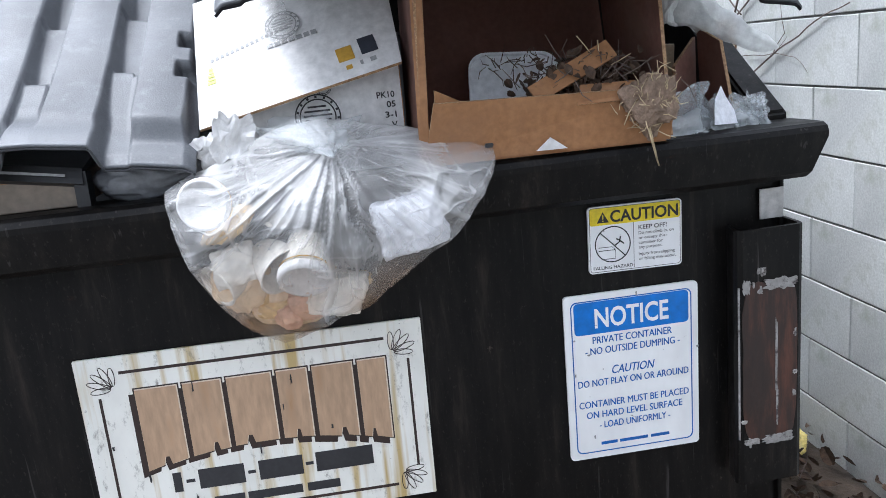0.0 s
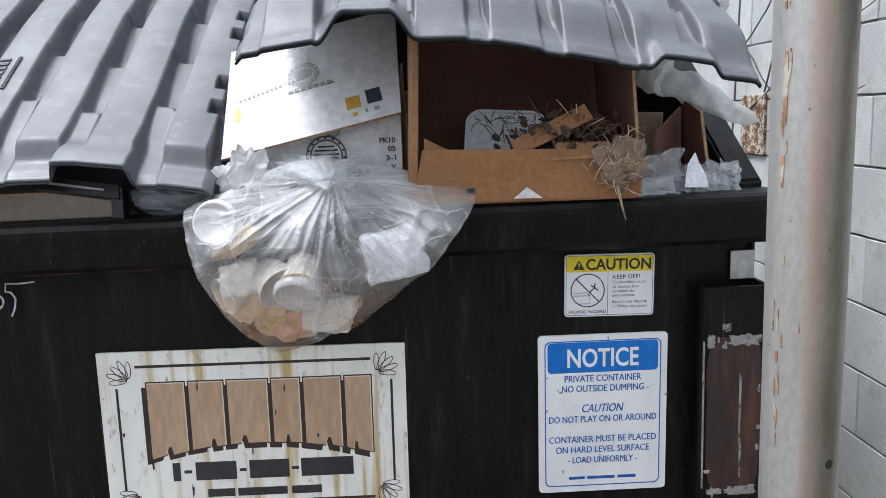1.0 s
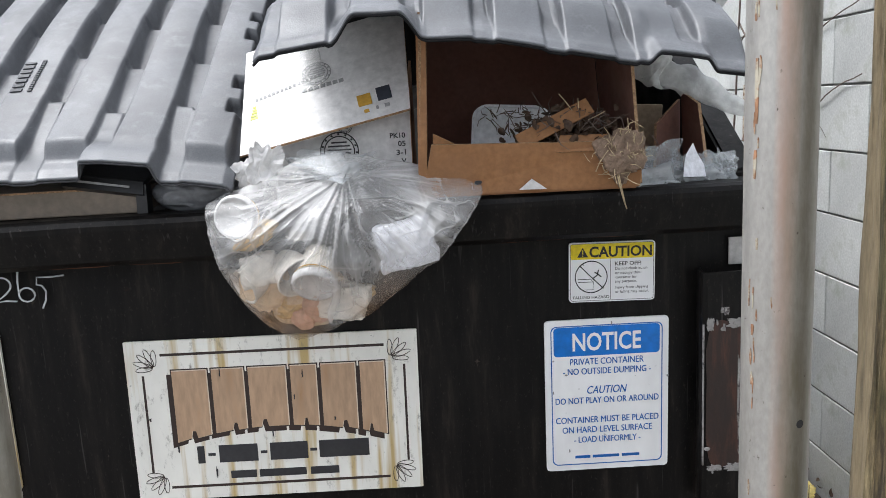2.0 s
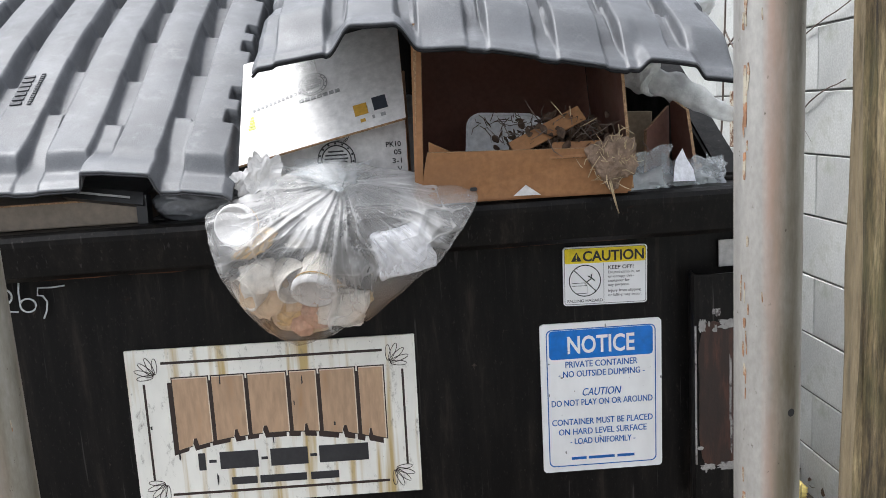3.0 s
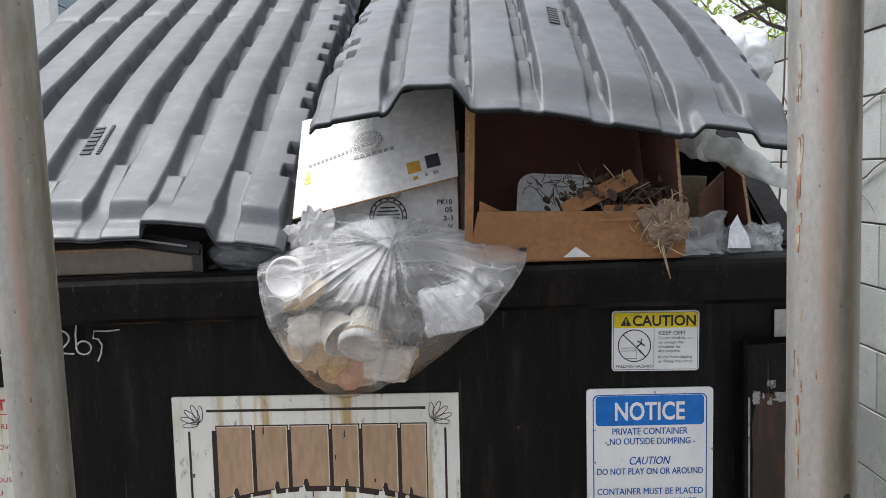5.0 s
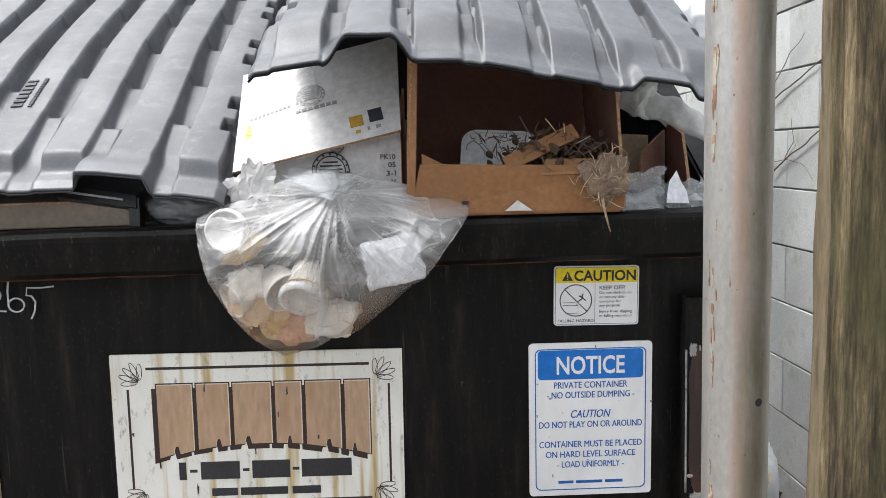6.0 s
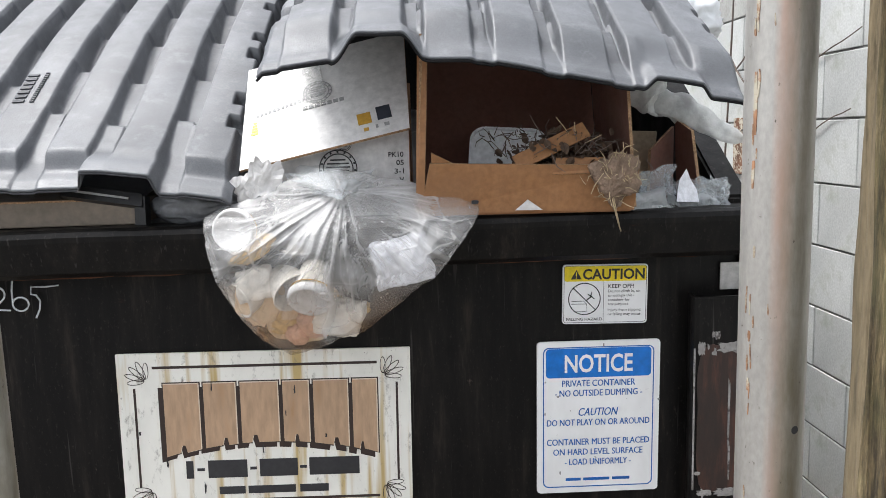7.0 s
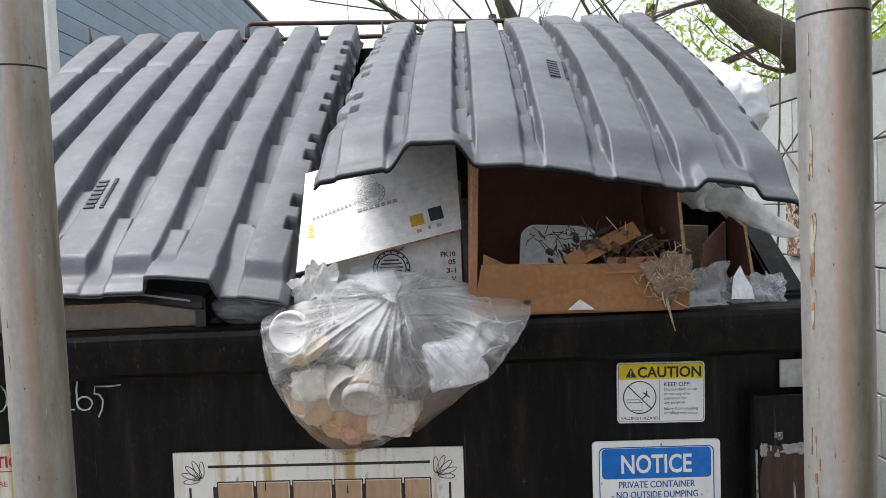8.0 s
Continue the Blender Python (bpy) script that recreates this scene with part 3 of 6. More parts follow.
for i in range(14):
    edge_at = rc.random()
    cx, cz = (rc.uniform(0.322, 0.425), rc.choice((0.945, 0.632)) + rc.gauss(0, 0.010)) if edge_at < 0.6 else (rc.choice((0.320, 0.422)) + rc.gauss(0, 0.004), rc.uniform(0.64, 0.94))
    bm = bmesh.new()
    prism(bm, [(x + min(cx, 0.421), z + cz) for x, z in blotch(rc.uniform(0.003, 0.012), rc.uniform(0.003, 0.016), i * 1.3, 0.16, 14)], -0.0574, -0.0545)
    D("paint_chip", from_bm("paint_chip", bm, M_CHIP), "pale chipped paint", slv)
bm = bmesh.new()
tube(bm, [(0.3135, -0.0525, 0.64 + i * 0.03) for i in range(11)], [0.0022] * 11, 6)
D("paint_chip", from_bm("paint_chip", bm, M_CHIP, True), "pale rubbed edge", slv)
D("number_plate_blank", box_mesh("number_plate_blank", M_BARE, 0.382, 0.4285, -0.0035, -0.0002, 1.048, 1.104, 0.0008), "bare scuffed metal square")

# hand-written number
def arc(cx, cz, rx, rz, a0, a1, n=12, y=-0.003):
    return [(cx + rx * math.cos(radians(a0 + (a1 - a0) * i / n)), y, cz + rz * math.sin(radians(a0 + (a1 - a0) * i / n))) for i in range(n + 1)]


TWO = arc(-1.066, 1.094, 0.018, 0.016, 160, -35) + [(-1.060, -0.003, 1.076), (-1.083, -0.003, 1.060), (-1.062, -0.003, 1.063), (-1.040, -0.003, 1.061)]
SIX = [(-1.030, -0.003, 1.126), (-1.034, -0.003, 1.10), (-1.034, -0.003, 1.078)] + arc(-1.019, 1.073, 0.0155, 0.014, 180, 520)
FIVE = [(-0.943, -0.003, 1.108), (-0.968, -0.003, 1.106), (-0.996, -0.003, 1.107), (-0.998, -0.003, 1.092), (-0.988, -0.003, 1.090), (-0.981, -0.003, 1.078), (-0.984, -0.003, 1.060), (-0.992, -0.003, 1.044)]
O1 = arc(-1.243, 1.090, 0.020, 0.030, 60, 420)
O2 = arc(-1.195, 1.090, 0.019, 0.028, 60, 420)
for s in (O1, O2, TWO, SIX, FIVE):
    D("chalk_digit", strokes("chalk_digit", [s], 0.0019, M_CHALK, 6), "white paint-marker numeral")


# ---- lids ----
def sstep(a, b, x):
    t = np.clip((x - a) / (b - a), 0, 1)
    return t * t * (3 - 2 * t)


def lid_points(hinge, front, zfront, dome, first, pitch, notches, lugs, lug_side, steps, cap, prof, nu=340, nv=290):
    """A vacuum-formed lid: broad ribs from hinge to front edge, stepped valleys with scalloped walls between them."""
    u = np.linspace(0, 1, nu)[None, :]
    v = np.linspace(0, 1, nv)[:, None]
    x = (hinge[0] + (hinge[1] - hinge[0]) * u) * (1 - v) + (front[0] + (front[1] - front[0]) * u) * v
    zf = np.interp(u[0], zfront[0], zfront[1])[None, :]
    y = hinge[2] * (1 - v) + (front[2] + front[3] * (u - 0.5)) * v
    z = hinge[3] * (1 - v) + zf * v + dome * np.sin(np.pi * v) * (0.35 + 0.65 * np.sin(np.pi * u))
    ph = (u - first) / pitch
    idx = np.clip(np.floor(ph), 0, 6)
    f = ph - idx
    # each valley falls away from a shelf to a pocket; the rib walls spread as it deepens
    frac = ((v - steps[0] + 0.02 * np.sin(idx * 2.6)) / steps[1]) % 1.0
    inner = sstep(0.03, 0.06, v) * (1 - sstep(0.92, 0.95, v))
    wide = inner * frac ** 1.6
    right = 1 - sstep(prof[2], prof[3] - 0.03 + 0.10 * wide, f)
    left = sstep(prof[0] - 0.05 * wide, prof[1], f)
    following = np.where(idx < 6, sstep(prof[0] - 0.05 * wide, prof[1], f - 1), 0)
    top = np.maximum(left * right, following)
    top = np.where(ph < 0, sstep(prof[0] - 0.05, prof[1], ph), np.where(ph > 7, 0, top))
    valley = 0.022 * (1 - frac) ** 0.9 * inner
    crown = 0.0035 * np.sin(np.pi * np.clip((f - prof[1]) / (prof[2] - prof[1]), 0, 1))
    ends = (1 - cap[3] * sstep(0.62, 0.94, v)) * (1 - cap[2] * sstep(cap[0], cap[1], v))
    h = top * (0.059 + crown) * ends + (1 - top) * valley
    # shallow kink across the ribs, where the sheet has buckled
    h = h - 0.006 * np.exp(-((v - 0.26 - 0.02 * np.sin(idx * 1.9)) / 0.012) ** 2) * top
    # pairs of lugs pressed into the outer wall of the edge rib
    lug = np.zeros_like(v)
    for at in lugs:
        for d in (0.0, 0.055):
            lug = np.maximum(lug, 1 - sstep(0.010, 0.0145, np.abs(v - at - d)))
    zone = sstep(6.52, 6.57, ph) * (1 - sstep(6.86, 6.92, ph)) if lug_side > 0 else np.maximum(1 - sstep(0.20, 0.26, ph), sstep(6.60, 6.66, ph))
    h = h * (1 - 0.9 * lug * zone)
    # where the front edge arches over, and the flange that turns down
    flange = 0.006 * sstep(0.985, 1.0, v) + 0 * u
    for a, b, s, lift in notches:
        w = sstep(a - s, a + s, u) * (1 - sstep(b - s, b + s, u)) * sstep(0.90, 0.985, v)
        h = h * (1 - w) + lift * w
        flange = flange * (1 - w)
    side = np.maximum(1 - u / 0.012, 0) + np.maximum(1 - (1 - u) / 0.012, 0)
    h = h - flange - 0.008 * np.clip(side, 0, 1)
    wob = np.zeros((nv, nu))
    for i in range(nv):
        for j in range(nu):
            p = Vector((x[i, j] * 4, i / nv * 4, 0.3))
            wob[i, j] = noise.noise(p) * 0.006 + noise.noise(p * 4) * 0.0012
    slope = (hinge[3] - float(zf.mean())) / (hinge[2] - front[2])
    k = 1 / math.sqrt(1 + slope * slope)
    return np.stack([x + 0 * v, y + 0 * u - (h + wob) * slope * k, z + (h + wob) * k], axis=2)


def lid(label, P, mark_at, roll, edge, edge_label):
    sheet = D("lid", grid_solid("lid", P, M_LID, 0.005), label)
    bm = bmesh.new()
    # tube along the front edge, coloured dark as the shadow beneath it
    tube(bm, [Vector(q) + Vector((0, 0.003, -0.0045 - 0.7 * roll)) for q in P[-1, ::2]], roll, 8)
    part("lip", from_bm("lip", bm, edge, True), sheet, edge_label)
    i, j = np.unravel_index(np.argmin((P[..., 0] - mark_at[0]) ** 2 + (P[..., 1] - mark_at[1]) ** 2), P.shape[:2])
    down, across = Vector(P[i + 5, j] - P[i - 5, j]).normalized(), Vector(P[i, j + 4] - P[i, j - 4]).normalized()
    up = across.cross(-down).normalized()
    m = Matrix((-down, -across, up)).transposed().to_4x4()
    m.translation = Vector(P[i, j]) + up * 0.001
    r = random.Random(5)
    for row, (n, w, h) in enumerate(((7, 0.0118, 0.023), (15, 0.0055, 0.008))):
        for k in range(n):
            bm = bmesh.new()
            x = (k - (n - 1) / 2) * w * 1.45
            y = 0.015 - row * 0.028
            box(bm, x - w / 2, x + w / 2 * r.uniform(0.1, 1), y - h / 2, y + h / 2, -0.001, 0.0016)
            part("embossed_bar", from_bm("embossed_bar", bm, M_LIDTXT), sheet, at=m)
    return sheet


PL = lid_points((-1.525, -0.547, 1.27, 2.045), (-1.47, -0.575, -0.10, 0.0), ((0, 0.3, 0.62, 0.75, 0.9, 1), (1.315, 1.31, 1.305, 1.305, 1.29, 1.275)), 0.012,
                0.028, 0.1425, ((0.700, 0.848, 0.007, 0.033),), (0.14, 0.295, 0.445, 0.625, 0.805), 1, (0.62, 0.1225), (0.945, 0.972, 0.90, 0.48), (0.05, 0.10, 0.68, 0.77))
lid_left = lid("grey ribbed plastic lid propped up by boxes", PL, (-1.02, 0.155), 0.0018, M_LIDTXT, "thin lip, darkened for the shade under the lid edge")
PR = lid_points((-0.497, 0.455, 1.27, 2.040), (-0.50, 0.365, -0.175, 0.03), ((0, 0.15, 0.3, 0.45, 0.64, 0.79, 1), (1.495, 1.515, 1.515, 1.51, 1.478, 1.452, 1.425)), 0.05,
                0.035, 0.1425, ((0.175, 0.312, 0.028, 0.043), (0.79, 0.91, 0.014, 0.020)), (0.14, 0.295, 0.445, 0.625, 0.79), -1, (0.635, 0.112), (0.92, 0.985, 0.90, 0.30), (0.04, 0.10, 0.74, 0.83))
lid_right = lid("grey ribbed plastic lid bulging over a full load", PR, (-0.005, 0.20), 0.0024, M_LIPSHADE, "rolled lip, blackened for the shade under the lid edge")

# hinge rod and tall handle bar behind the lids
bm = bmesh.new()
tube(bm, [(-1.55, 1.285, 2.072), (-0.98, 1.285, 2.070), (-0.28, 1.285, 2.060), (0.50, 1.285, 2.048)], 0.008, 10)
D("hinge_rod", from_bm("hinge_rod", bm, M_ROD, True), "rusty hinge rod")
bm = bmesh.new()
tube(bm, [(-0.972, 1.30, 2.06), (-0.972, 1.31, 2.120), (-0.966, 1.31, 2.130), (-0.952, 1.31, 2.134), (-0.48, 1.31, 2.118), (0.036, 1.31, 2.100), (0.050, 1.31, 2.094), (0.054, 1.31, 2.045)], 0.0085, 10)
D("lift_bar", from_bm("lift_bar", bm, M_ROD, True), "brown rusty bent bar")
for hx, hz in ((-1.535, 2.088), (-0.48, 2.066), (0.085, 2.056), (0.485, 2.062)):
    bm = bmesh.new()
    tube(bm, [(hx, 1.28, hz - 0.07), (hx + 0.004, 1.28, hz), (hx, 1.28, hz + 0.05)], [0.008, 0.006, 0.003], 7)
    D("hinge_pin", from_bm("hinge_pin", bm, M_ROD, True), "upright rusty pin")

# plain wall added unseen behind the camera, pale to throw light on the bin front
back_wall = part("wall_south", box_mesh("wall_south", surface("pale_render", (0.36, 0.35, 0.33), 0.85, 0, 0.2, 4, 40, 0.3), -14, 14, -9.3, -9.0, 0, 2.4, 0))
tagged(back_wall, "plain pale wall added out of view behind the camera", "wall", kind="structure")



# ---- signs on the bin ----
def sign(name, cx, cz, w, h, rot, material, radius, label):
    m = pose(cx, 0.0, cz, 0, rot, 0)
    bm = bmesh.new()
    prism(bm, round_outline(w, h, radius), -0.0015, 0.004)
    ob = part(name, from_bm(name, bm, material), None, at=m)
    return tagged(ob, label, "sign", "signs on the bin")


def flat(name, parent, material, x0, x1, z0, z1, lift=0.0004, label=""):
    return part(name, box_mesh(name, material, x0, x1, -0.0015 - lift, -0.0014, z0, z1, 0), parent, label)


def line_of(parent, body, height, width, material, x, z, align="CENTER", bold=0.0, slant=0.0, lift=0.0005, heavy=0.0):
    me = lettering(body, height, width, material, x, z, align, bold, slant, 0.0015 + lift, heavy)
    return part("lettering", me, parent)


def outline_part(name, parent, material, outer, inner, dx=0, dz=0):
    bm = bmesh.new()
    ring(bm, [(x + dx, z + dz) for x, z in outer], [(x + dx, z + dz) for x, z in inner], -0.0020, -0.0014)
    return part(name, from_bm(name, bm, material), parent)


notice = sign("notice_sign", 0.130, 0.786, 0.257, 0.328, 0.6, M_SIGN, 0.008, "scratched white and blue printed notice sign on black steel")
outline_part("border", notice, M_BLUETXT, round_outline(0.232, 0.304, 0.012), round_outline(0.228, 0.300, 0.011))
bm = bmesh.new()
prism(bm, [(x, z + 0.118) for x, z in round_outline(0.220, 0.062, 0.008)], -0.0019, -0.0014)
part("blue_band", from_bm("blue_band", bm, M_BLUE), notice, "bright blue header band")
line_of(notice, "NOTICE", 0.036, 0.142, M_SIGN, 0.0, 0.099, bold=0.022, lift=0.0010)
for body, z, w, hgt, sl, bo in (("PRIVATE CONTAINER", 0.068, 0.153, 0.0135, 0, 0.0), ("- NO OUTSIDE DUMPING -", 0.047, 0.183, 0.0135, 0, 0.0), ("CAUTION", 0.0045, 0.083, 0.0165, 0.25, 0.0), ("DO NOT PLAY ON OR AROUND", -0.0165, 0.216, 0.0135, 0, 0.0),
                            ("CONTAINER MUST BE PLACED", -0.059, 0.216, 0.0135, 0, 0.0), ("ON HARD LEVEL SURFACE", -0.081, 0.189, 0.0135, 0, 0.0), ("- LOAD UNIFORMLY -", -0.103, 0.140, 0.0135, 0, 0.0)):
    line_of(notice, body, hgt, w, M_BLUETXT, 0.0, z, bold=bo, slant=sl, heavy=0.0005)
for x0, x1 in ((-0.068, -0.036), (-0.031, 0.025), (0.031, 0.068)):
    flat("printed_bar", notice, M_BLUETXT, x0, x1, -0.138, -0.132)
for i, (cx, cz, w, h) in enumerate(((-0.085, 0.047, 0.010, 0.006), (0.127, 0.035, 0.008, 0.010), (0.01, 0.155, 0.005, 0.014), (-0.08, -0.12, 0.005, 0.014), (-0.112, 0.01, 0.005, 0.012))):
    bm = bmesh.new()
    prism(bm, [(x + cx, z + cz) for x, z in blotch(w * 0.55, h * 0.5, i * 1.9, 0.2, 18)], -0.0024, -0.0014)
    part("scrape", from_bm("scrape", bm, M_INKGREY), notice, "dark scrape through the paint")

caution = sign("caution_sticker", 0.1445, 1.0475, 0.175, 0.123, 1.2, M_SIGN, 0.007, "yellow and white caution sticker with dirty edges on black steel")
outline_part("border", caution, M_INK, round_outline(0.170, 0.118, 0.005), round_outline(0.1685, 0.1165, 0.0045))
bm = bmesh.new()
prism(bm, [(x, z + 0.0425) for x, z in round_outline(0.168, 0.031, 0.004)], -0.0019, -0.0014)
part("yellow_band", from_bm("yellow_band", bm, M_YELLOW), caution, "stained yellow header band")
line_of(caution, "CAUTION", 0.0205, 0.127, M_INK, 0.017, 0.0315, bold=0.025, lift=0.0010)
bm = bmesh.new()
prism(bm, [(-0.071, 0.0315), (-0.049, 0.0315), (-0.060, 0.051)], -0.0026, -0.0014)
part("warning_triangle", from_bm("warning_triangle", bm, M_INK), caution)
flat("mark", caution, M_YELLOW, -0.0609, -0.0591, 0.0375, 0.046, 0.0016)
flat("mark", caution, M_YELLOW, -0.0609, -0.0591, 0.0335, 0.0355, 0.0016)
flat("rule", caution, M_INK, -0.0035, -0.0028, -0.057, 0.0265)
CIRC = [(math.cos(radians(a)), math.sin(radians(a))) for a in range(0, 360, 10)]
outline_part("prohibition_ring", caution, M_INK, [(0.0335 * x, 0.0335 * z) for x, z in CIRC], [(0.0315 * x, 0.0315 * z) for x, z in CIRC], -0.0425, -0.0095)
part("prohibition_bar", strokes("prohibition_bar", [[(-0.0655, -0.0017, 0.0135), (-0.0195, -0.0017, -0.0325)]], 0.0010, M_INK), caution)
for nm, pts in (("pictogram_box", [(-0.069, 0.0, -0.014), (-0.044, 0.0, -0.014), (-0.038, 0.0, -0.020), (-0.038, 0, -0.036), (-0.062, 0, -0.036)]), ("pictogram_box", [(-0.069, 0, -0.020), (-0.038, 0, -0.020)]),
                ("pictogram_mark", [(-0.028, 0, 0.004), (-0.030, 0, -0.006), (-0.038, 0, -0.012)]), ("pictogram_mark", [(-0.036, 0, 0.0), (-0.030, 0, -0.003), (-0.022, 0, -0.010)])):
    part(nm, strokes(nm, [[(x, -0.0017, z) for x, y, z in pts]], 0.0006 if nm == "pictogram_box" else 0.0012, M_INK), caution)
line_of(caution, "FALLING HAZARD", 0.0058, 0.074, M_INK, -0.0425, -0.0545, bold=0.01)
line_of(caution, "KEEP OFF!", 0.0078, 0.053, M_INK, 0.006, 0.0125, "LEFT", 0.012)
for body, z, w in (("Do not climb in, on", 0.0035, 0.066), ("or occupy this", -0.0055, 0.050), ("container for", -0.0145, 0.045), ("any purpose.", -0.0230, 0.044), ("Injury from slipping", -0.0355, 0.068), ("or falling may occur.", -0.0445, 0.070)):
    line_of(caution, body, 0.0056, w, M_INK, 0.006, z, "LEFT", 0.004)

# company board: plain shapes in its colours
W, H = 0.590, 0.344
board = sign("company_sign", -0.555, 0.786, W, H, 0.9, M_SIGNDIRTY, 0.002, "dirty white company board with tan shapes and rust streaks")


def fx(a):
    return (a - 0.5) * W


def fz(a):
    return (0.5 - a) * H


flat("dark_bar", board, M_UMBER, fx(0.12), fx(0.885), fz(0.094), fz(0.078))
flat("dark_bar", board, M_UMBER, fx(0.115), fx(0.885), fz(0.928), fz(0.912))
flat("dark_bar", board, M_UMBER, fx(0.052), fx(0.060), fz(0.82), fz(0.21))
flat("dark_bar", board, M_UMBER, fx(0.948), fx(0.956), fz(0.82), fz(0.21))


def leaf_loops(cx, cz, a0):
    """Five drawn leaf loops that fan out from a corner."""
    out = []
    for k in range(5):
        a = radians(a0 + (k - 2) * 24)
        ln = 0.040 if k in (1, 2, 3) else 0.034
        c, s = math.cos(a), math.sin(a)
        loop = []
        for i in range(15):
            th = 2 * math.pi * i / 14
            px, pz = ln / 2 * (1 - math.cos(th)) + 0.004, 0.0052 * math.sin(th)
            loop.append((cx + px * c - pz * s, -0.0016, cz + px * s + pz * c))
        out.append(loop)
    return out


for cx, cz, a0 in ((fx(0.098), fz(0.165), 138), (fx(0.905), fz(0.165), 42), (fx(0.098), fz(0.845), 222), (fx(0.905), fz(0.845), -42)):
    part("leaf_ornament", strokes("leaf_ornament", leaf_loops(cx, cz, a0), 0.0008, M_UMBER, 4), board)


def arch(a):
    """Lower edge of the row of shapes, as a share of the height."""
    return 0.555 + 0.62 * (a - 0.51) ** 2


def slab(a0, a1, k, dx, dz, grow, y0, y1):
    """One tan block with a notched, arched foot."""
    t0, w = 0.185, a1 - a0
    e0, e1 = arch(a0) + 0.0, arch(a1)
    gx, gz = grow / W, grow / H
    m = a0 + (0.5 + 0.16 * math.sin(k * 2.1)) * w
    pts = [(a0 - gx, t0 - gz), (a1 + gx, t0 - gz), (a1 + gx, e1 + gz), (m + 0.10 * w, arch(m) + gz), (m + 0.05 * w, arch(m) - 0.045 + gz), (m - 0.05 * w, arch(m) - 0.045 + gz), (m - 0.10 * w, arch(m) + gz), (a0 - gx, e0 + gz)]
    bm = bmesh.new()
    prism(bm, [(fx(px) + dx, fz(pz) + dz) for px, pz in pts], y0, y1)
    return bm


cuts = [0.150, 0.285, 0.410, 0.555, 0.660, 0.795, 0.895]
for k in range(6):
    a0, a1 = cuts[k] + 0.004, cuts[k + 1] - 0.012
    part("shadow_shape", from_bm("shadow_shape", slab(a0, a1, k, -0.009, -0.010, 0.0022, -0.0019, -0.0014), M_UMBER), board)
    part("shadow_shape", from_bm("shadow_shape", slab(a0, a1, k, 0, 0, 0.0030, -0.0021, -0.0014), M_UMBER), board)
    part("cream_shape", from_bm("cream_shape", slab(a0, a1, k, 0, 0, 0.0006, -0.0023, -0.0014), M_CREAM), board)
    part("tan_shape", from_bm("tan_shape", slab(a0, a1, k, -0.0010, -0.0010, -0.0006, -0.0026, -0.0014), M_TAN), board, "tan wood-coloured shape")
for a0, a1 in ((0.215, 0.240), (0.290, 0.425), (0.468, 0.60), (0.640, 0.815)):
    flat("dark_bar", board, M_INK, fx(a0), fx(a1), fz(0.775), fz(0.665), 0.0005)
for a0, a1 in ((0.252, 0.278), (0.435, 0.458), (0.608, 0.632)):
    flat("dark_bar", board, M_INK, fx(a0), fx(a1), fz(0.730), fz(0.712), 0.0005)
for a0, a1 in ((0.325, 0.415), (0.425, 0.590), (0.605, 0.705)):
    flat("dark_bar", board, M_INK, fx(a0), fx(a1), fz(0.880), fz(0.832), 0.0005)
r9 = random.Random(9)
for i in range(9):
    bm = bmesh.new()
    cx, cz = r9.uniform(-0.26, 0.28), r9.uniform(-0.15, 0.16)
    prism(bm, [(x + cx, z + cz) for x, z in blotch(r9.uniform(0.002, 0.004), r9.uniform(0.006, 0.02), i * 1.7, 0.25, 16)], -0.0030, -0.0014)
    part("scrape", from_bm("scrape", bm, M_INK), board, "dark scrape")

red = sign("notice_sign", -1.239, 0.83, 0.30, 0.33, 0.3, M_SIGNRED, 0.003, "cream notice sign with red lettering and rust runs")
line_of(red, "NOTICE", 0.022, 0.112, M_RED, 0.036, 0.118, bold=0.03)
flat("red_rule", red, M_RED, -0.03, 0.095, 0.108, 0.110)
for body, z, w in (("CUSTOMER IS RE", 0.078, 0.125), ("LOADING OF", 0.063, 0.092), ("NO TRASH ABOVE", 0.034, 0.128), ("CONTAINER", 0.019, 0.080), ("NO LIQUIDS", -0.008, 0.085), ("NO HAZARDOUS", -0.036, 0.120), ("CLOSED DRU", -0.064, 0.100), ("BESTOS MUS", -0.092, 0.105), ("BE APPROVA", -0.107, 0.100)):
    line_of(red, body, 0.0105, w, M_RED, -0.075, z, "LEFT", 0.004)


# ---- load in the bin ----
def heap():
    n, m = 60, 40
    P = np.zeros((m, n, 3))
    for i in range(m):
        for j in range(n):
            x, y = XL + 0.07 + (XR - XL - 0.14) * j / (n - 1), 0.07 + (BACKY - 0.14) * i / (m - 1)
            z = 1.05 + 0.42 * (y / BACKY) + 0.05 * noise.noise(Vector((x * 4, y * 4, 2))) + 0.03 * abs(noise.noise(Vector((x * 11, y * 11, 5))))
            if y < 0.30:
                z = min(z, 1.20)
            P[i, j] = (x, y, z)
    return grid_solid("refuse_heap", P, M_DARKPLASTIC, 0.04, True)


tagged(part("refuse_heap", heap()), "dark heap of bagged refuse filling the bin", "refuse", kind="stuff")


